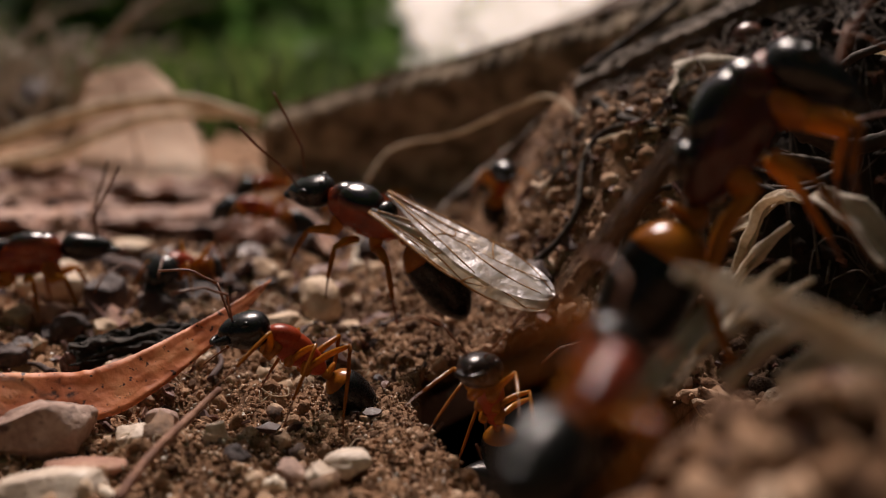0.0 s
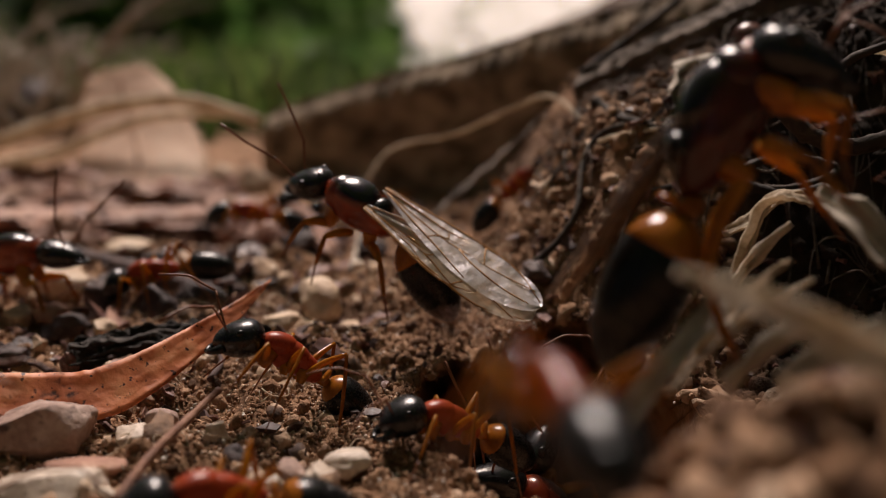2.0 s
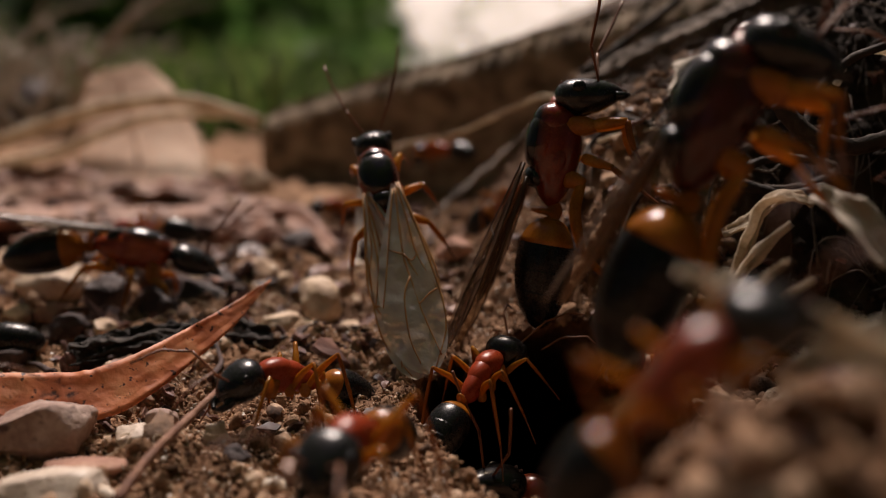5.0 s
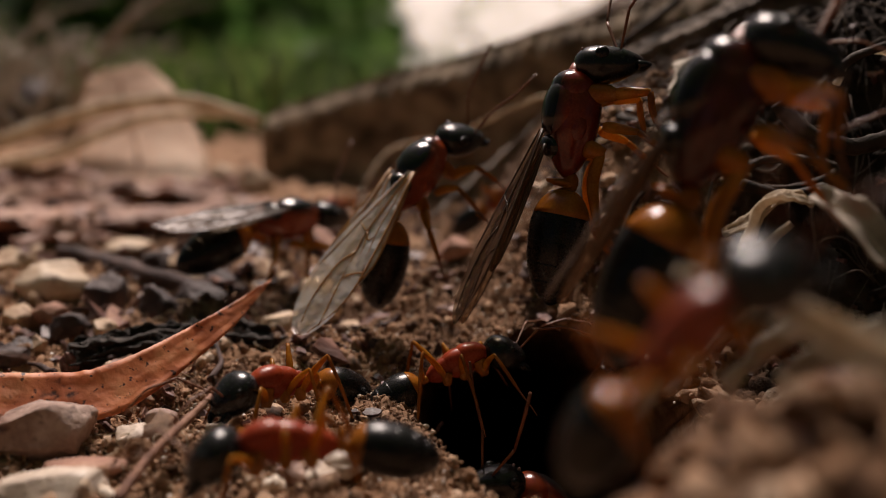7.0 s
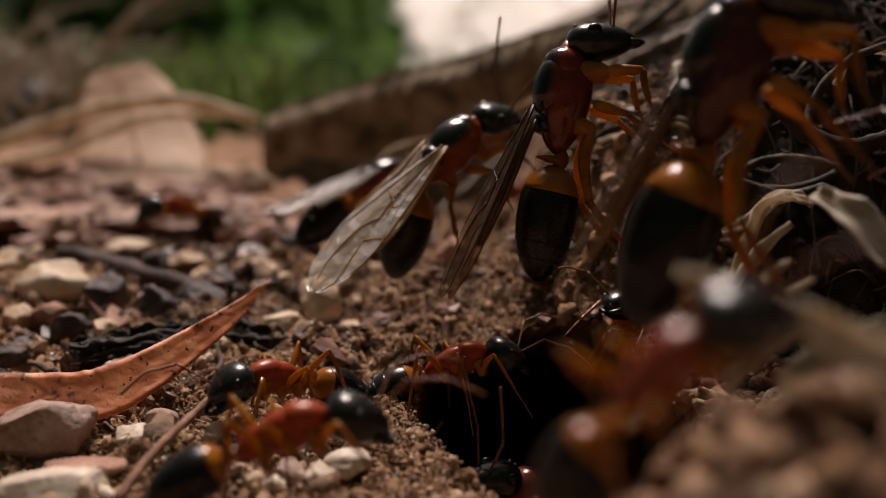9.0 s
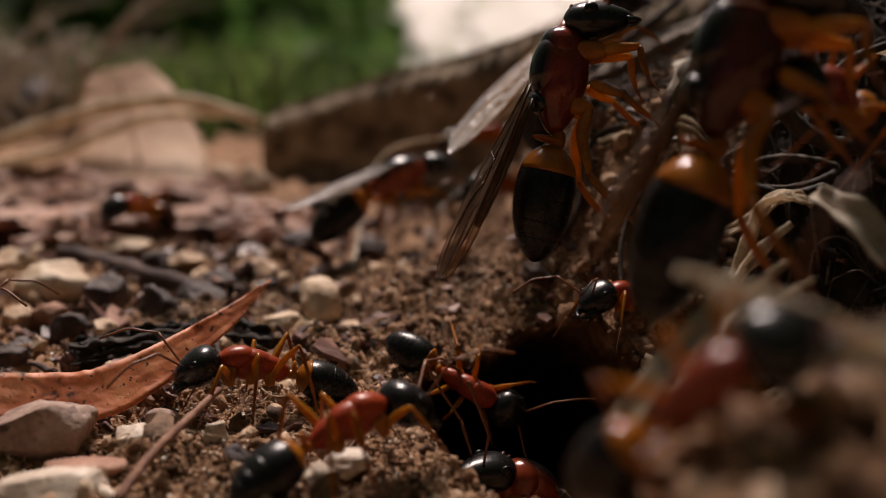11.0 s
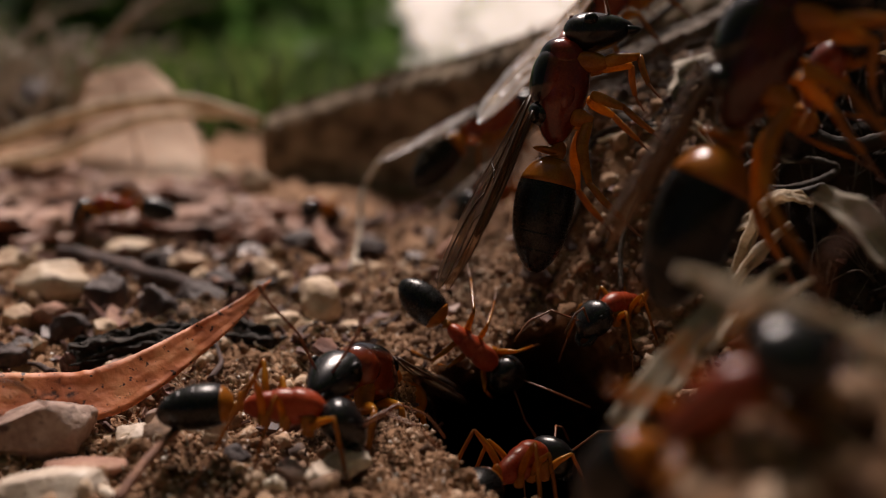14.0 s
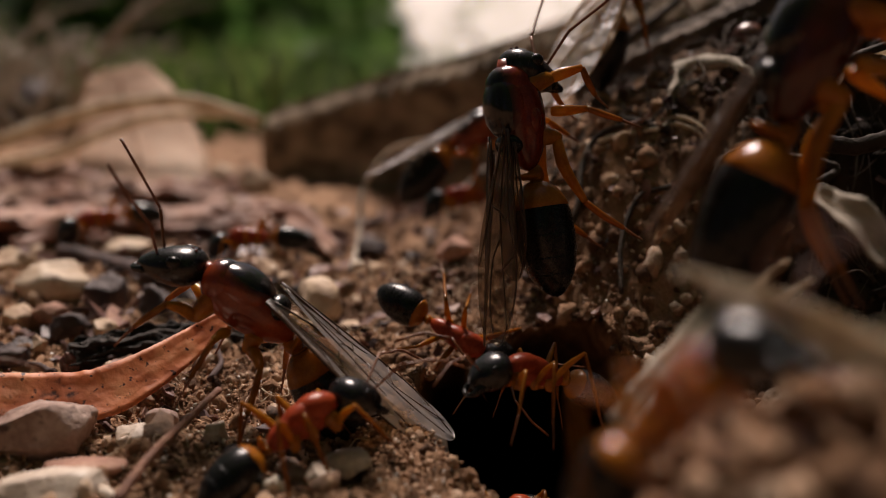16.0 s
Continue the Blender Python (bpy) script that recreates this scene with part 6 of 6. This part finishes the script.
    go(near_queen, [
        (0.00, at(11.55, 45.00, 23.53, -15.0, -59.0, 1.3)),
        (1.00, at(11.35, 45.05, 23.77, -15.5, -60.8, 1.9)),
        (2.00, at(11.16, 45.09, 23.99, -16.2, -61.6, 2.6)),
        (3.50, at(10.94, 45.13, 24.13, -16.9, -63.6, 3.6)),
        (7.00, at(10.94, 45.15, 24.36, -16.9, -63.6, 3.6)),
        (7.50, at(11.02, 45.22, 24.61, -18.1, -64.1, 4.8)),
        (8.00, at(11.39, 45.39, 25.65, -20.3, -66.2, 7.1)),
        (9.00, at(11.48, 45.58, 26.19, -25.1, -66.4, 11.8)),
        (11.50, at(11.97, 45.63, 26.54, -25.2, -66.5, 11.9)),
        (13.00, at(12.22, 45.63, 26.59, -24.7, -65.5, 11.3)),
        (14.50, at(13.36, 45.56, 26.92, -19.6, -61.8, 5.9)),
        (15.00, at(14.00, 45.54, 26.99, -18.1, -57.5, 3.9)),
        (15.50, at(14.52, 45.62, 27.06, -24.0, -69.5, 11.1)),
        (16.00, at(14.97, 45.53, 27.04, -18.8, -64.5, 5.5)),
    ])
    go(pale_winged, [
        (0.00, at(-4.71, 67.79, 18.35, -25.7, -21.1, 157.1)),
        (0.50, at(-4.73, 67.79, 18.31, -25.5, -22.6, 156.4)),
        (1.00, at(-4.77, 67.79, 18.34, -25.4, -23.3, 156.1)),
        (1.50, at(-4.83, 67.79, 18.37, -25.2, -24.1, 155.6)),
        (2.00, at(-4.95, 67.83, 18.65, -25.0, -25.6, 154.9)),
        (2.50, at(-5.06, 67.84, 18.75, -33.9, -37.7, 141.0)),
        (3.00, at(-5.08, 67.92, 18.70, -19.0, -36.3, 125.6)),
        (3.50, at(-4.95, 67.74, 18.91, -22.6, -35.5, 129.3)),
        (4.00, at(-4.95, 67.73, 18.91, -22.6, -35.5, 129.3)),
        (5.20, at(-3.75, 69.00, 19.94, -20.4, -55.2, 103.4)),
        (6.50, at(-2.60, 70.07, 20.51, 4.3, -52.9, 52.9)),
        (7.00, at(-1.90, 70.08, 20.57, 12.9, -45.2, 38.4)),
        (7.50, at(-2.10, 70.12, 20.92, 8.1, -49.5, 43.8)),
        (8.00, at(-0.86, 70.19, 21.48, 13.3, -44.8, 38.0)),
        (8.50, at(0.19, 70.25, 21.98, 18.1, -39.2, 32.9)),
        (9.00, at(0.26, 70.28, 22.17, 18.1, -39.2, 32.9)),
        (10.20, at(5.34, 74.89, 26.91, 11.8, -36.6, 25.3)),
        (11.50, at(10.88, 79.50, 31.61, 4.1, -40.4, 21.8)),
        (12.50, at(11.07, 79.54, 31.97, 4.0, -40.7, 21.9)),
        (13.50, at(11.31, 79.57, 32.24, 3.8, -41.1, 22.2)),
        (14.50, at(12.00, 79.73, 33.52, 8.8, -39.1, 25.2)),
        (15.50, at(13.35, 79.91, 34.99, 15.7, -42.2, 35.4)),
        (16.00, at(13.58, 79.91, 34.98, 13.1, -47.1, 42.6)),
    ])
    nod(pale_winged, [(0.0, 14, 0), (2.0, 20, 0), (2.5, 45, 15), (3.0, 62, 20), (4.0, 62, 20), (5.2, 35, -10), (6.5, 30, -25), (9.0, 24, -15), (16.0, 20, 0)])
    go(left_winged, [
        (0.00, at(-29.87, 75.07, 14.77, 2.8, -7.0, 9.2)),
        (0.50, at(-29.94, 74.89, 14.98, 2.8, 0.9, 13.5)),
        (1.00, at(-30.25, 74.69, 14.91, 2.7, -6.0, 19.5)),
        (1.50, at(-31.23, 76.02, 14.76, 2.7, -0.7, -16.2)),
        (2.00, at(-31.27, 76.03, 14.66, 2.7, -2.3, -16.6)),
        (2.50, at(-31.19, 76.04, 14.70, 2.8, -4.8, -16.3)),
        (3.00, at(-30.39, 74.71, 14.82, 2.7, 1.7, 17.7)),
        (3.50, at(-30.04, 74.81, 14.16, 2.8, -2.4, 13.5)),
        (4.00, at(-28.36, 75.06, 14.19, 2.9, 6.2, 6.0)),
        (4.20, at(-26.86, 75.64, 14.20, 2.9, 5.2, -4.6)),
        (5.20, at(-21.88, 77.21, 15.28, 2.9, 13.9, 5.2)),
        (6.50, at(-15.64, 77.93, 15.85, -3.4, 4.1, -9.7)),
        (7.00, at(-11.90, 80.60, 16.78, 17.9, -0.4, 45.9)),
        (7.50, at(-12.06, 81.90, 16.70, 21.7, 0.5, 58.2)),
        (8.00, at(-11.04, 80.34, 17.02, 11.3, -2.9, 29.9)),
        (8.50, at(-6.98, 86.18, 18.87, 17.1, -16.2, 26.9)),
        (9.00, at(-5.22, 88.90, 19.28, 9.2, -12.7, 41.0)),
        (11.50, at(-3.33, 91.69, 19.39, 3.7, -15.9, 27.8)),
        (12.00, at(-1.61, 91.50, 19.28, 2.9, -20.6, 18.0)),
        (12.50, at(-1.55, 91.61, 19.68, 2.9, -20.8, 16.5)),
        (13.00, at(3.18, 93.90, 21.87, 3.2, -32.3, 19.4)),
        (13.50, at(3.89, 93.78, 23.74, 2.7, -19.5, 26.0)),
        (14.00, at(4.00, 93.81, 24.45, 2.7, -20.2, 28.0)),
        (14.50, at(4.30, 93.80, 24.37, 2.8, -29.2, 31.2)),
        (15.00, at(4.65, 93.73, 24.45, 2.7, -28.4, 33.4)),
        (15.50, at(3.88, 93.72, 23.68, 2.7, -24.4, 29.3)),
        (16.00, at(2.91, 93.75, 23.38, 2.7, -21.0, 26.1)),
    ])
    go(leaf_winged, [
        (0.00, at(6.39, 60.49, 1.05, -12.1, -47.6, -153.3)),
        (11.50, at(5.46, 61.16, 2.33, -8.8, -38.2, -138.0)),
        (12.50, at(2.12, 59.64, 6.91, -8.6, -34.4, -141.3)),
        (13.00, at(-1.02, 58.55, 8.92, -4.0, -17.8, -114.9)),
        (13.50, at(-2.89, 58.67, 10.17, -4.4, -22.7, -116.8)),
        (14.00, at(-4.00, 58.75, 10.16, -3.6, -18.9, -112.1)),
        (14.50, at(-7.06, 57.42, 10.80, -6.2, -18.0, -131.2)),
        (15.00, at(-10.18, 56.98, 13.85, -8.9, -24.1, -157.5)),
        (15.50, at(-10.17, 56.23, 14.48, -9.8, -29.6, 179.5)),
        (16.00, at(-10.08, 56.24, 14.53, -10.3, -34.8, 178.9)),
    ])


motions()
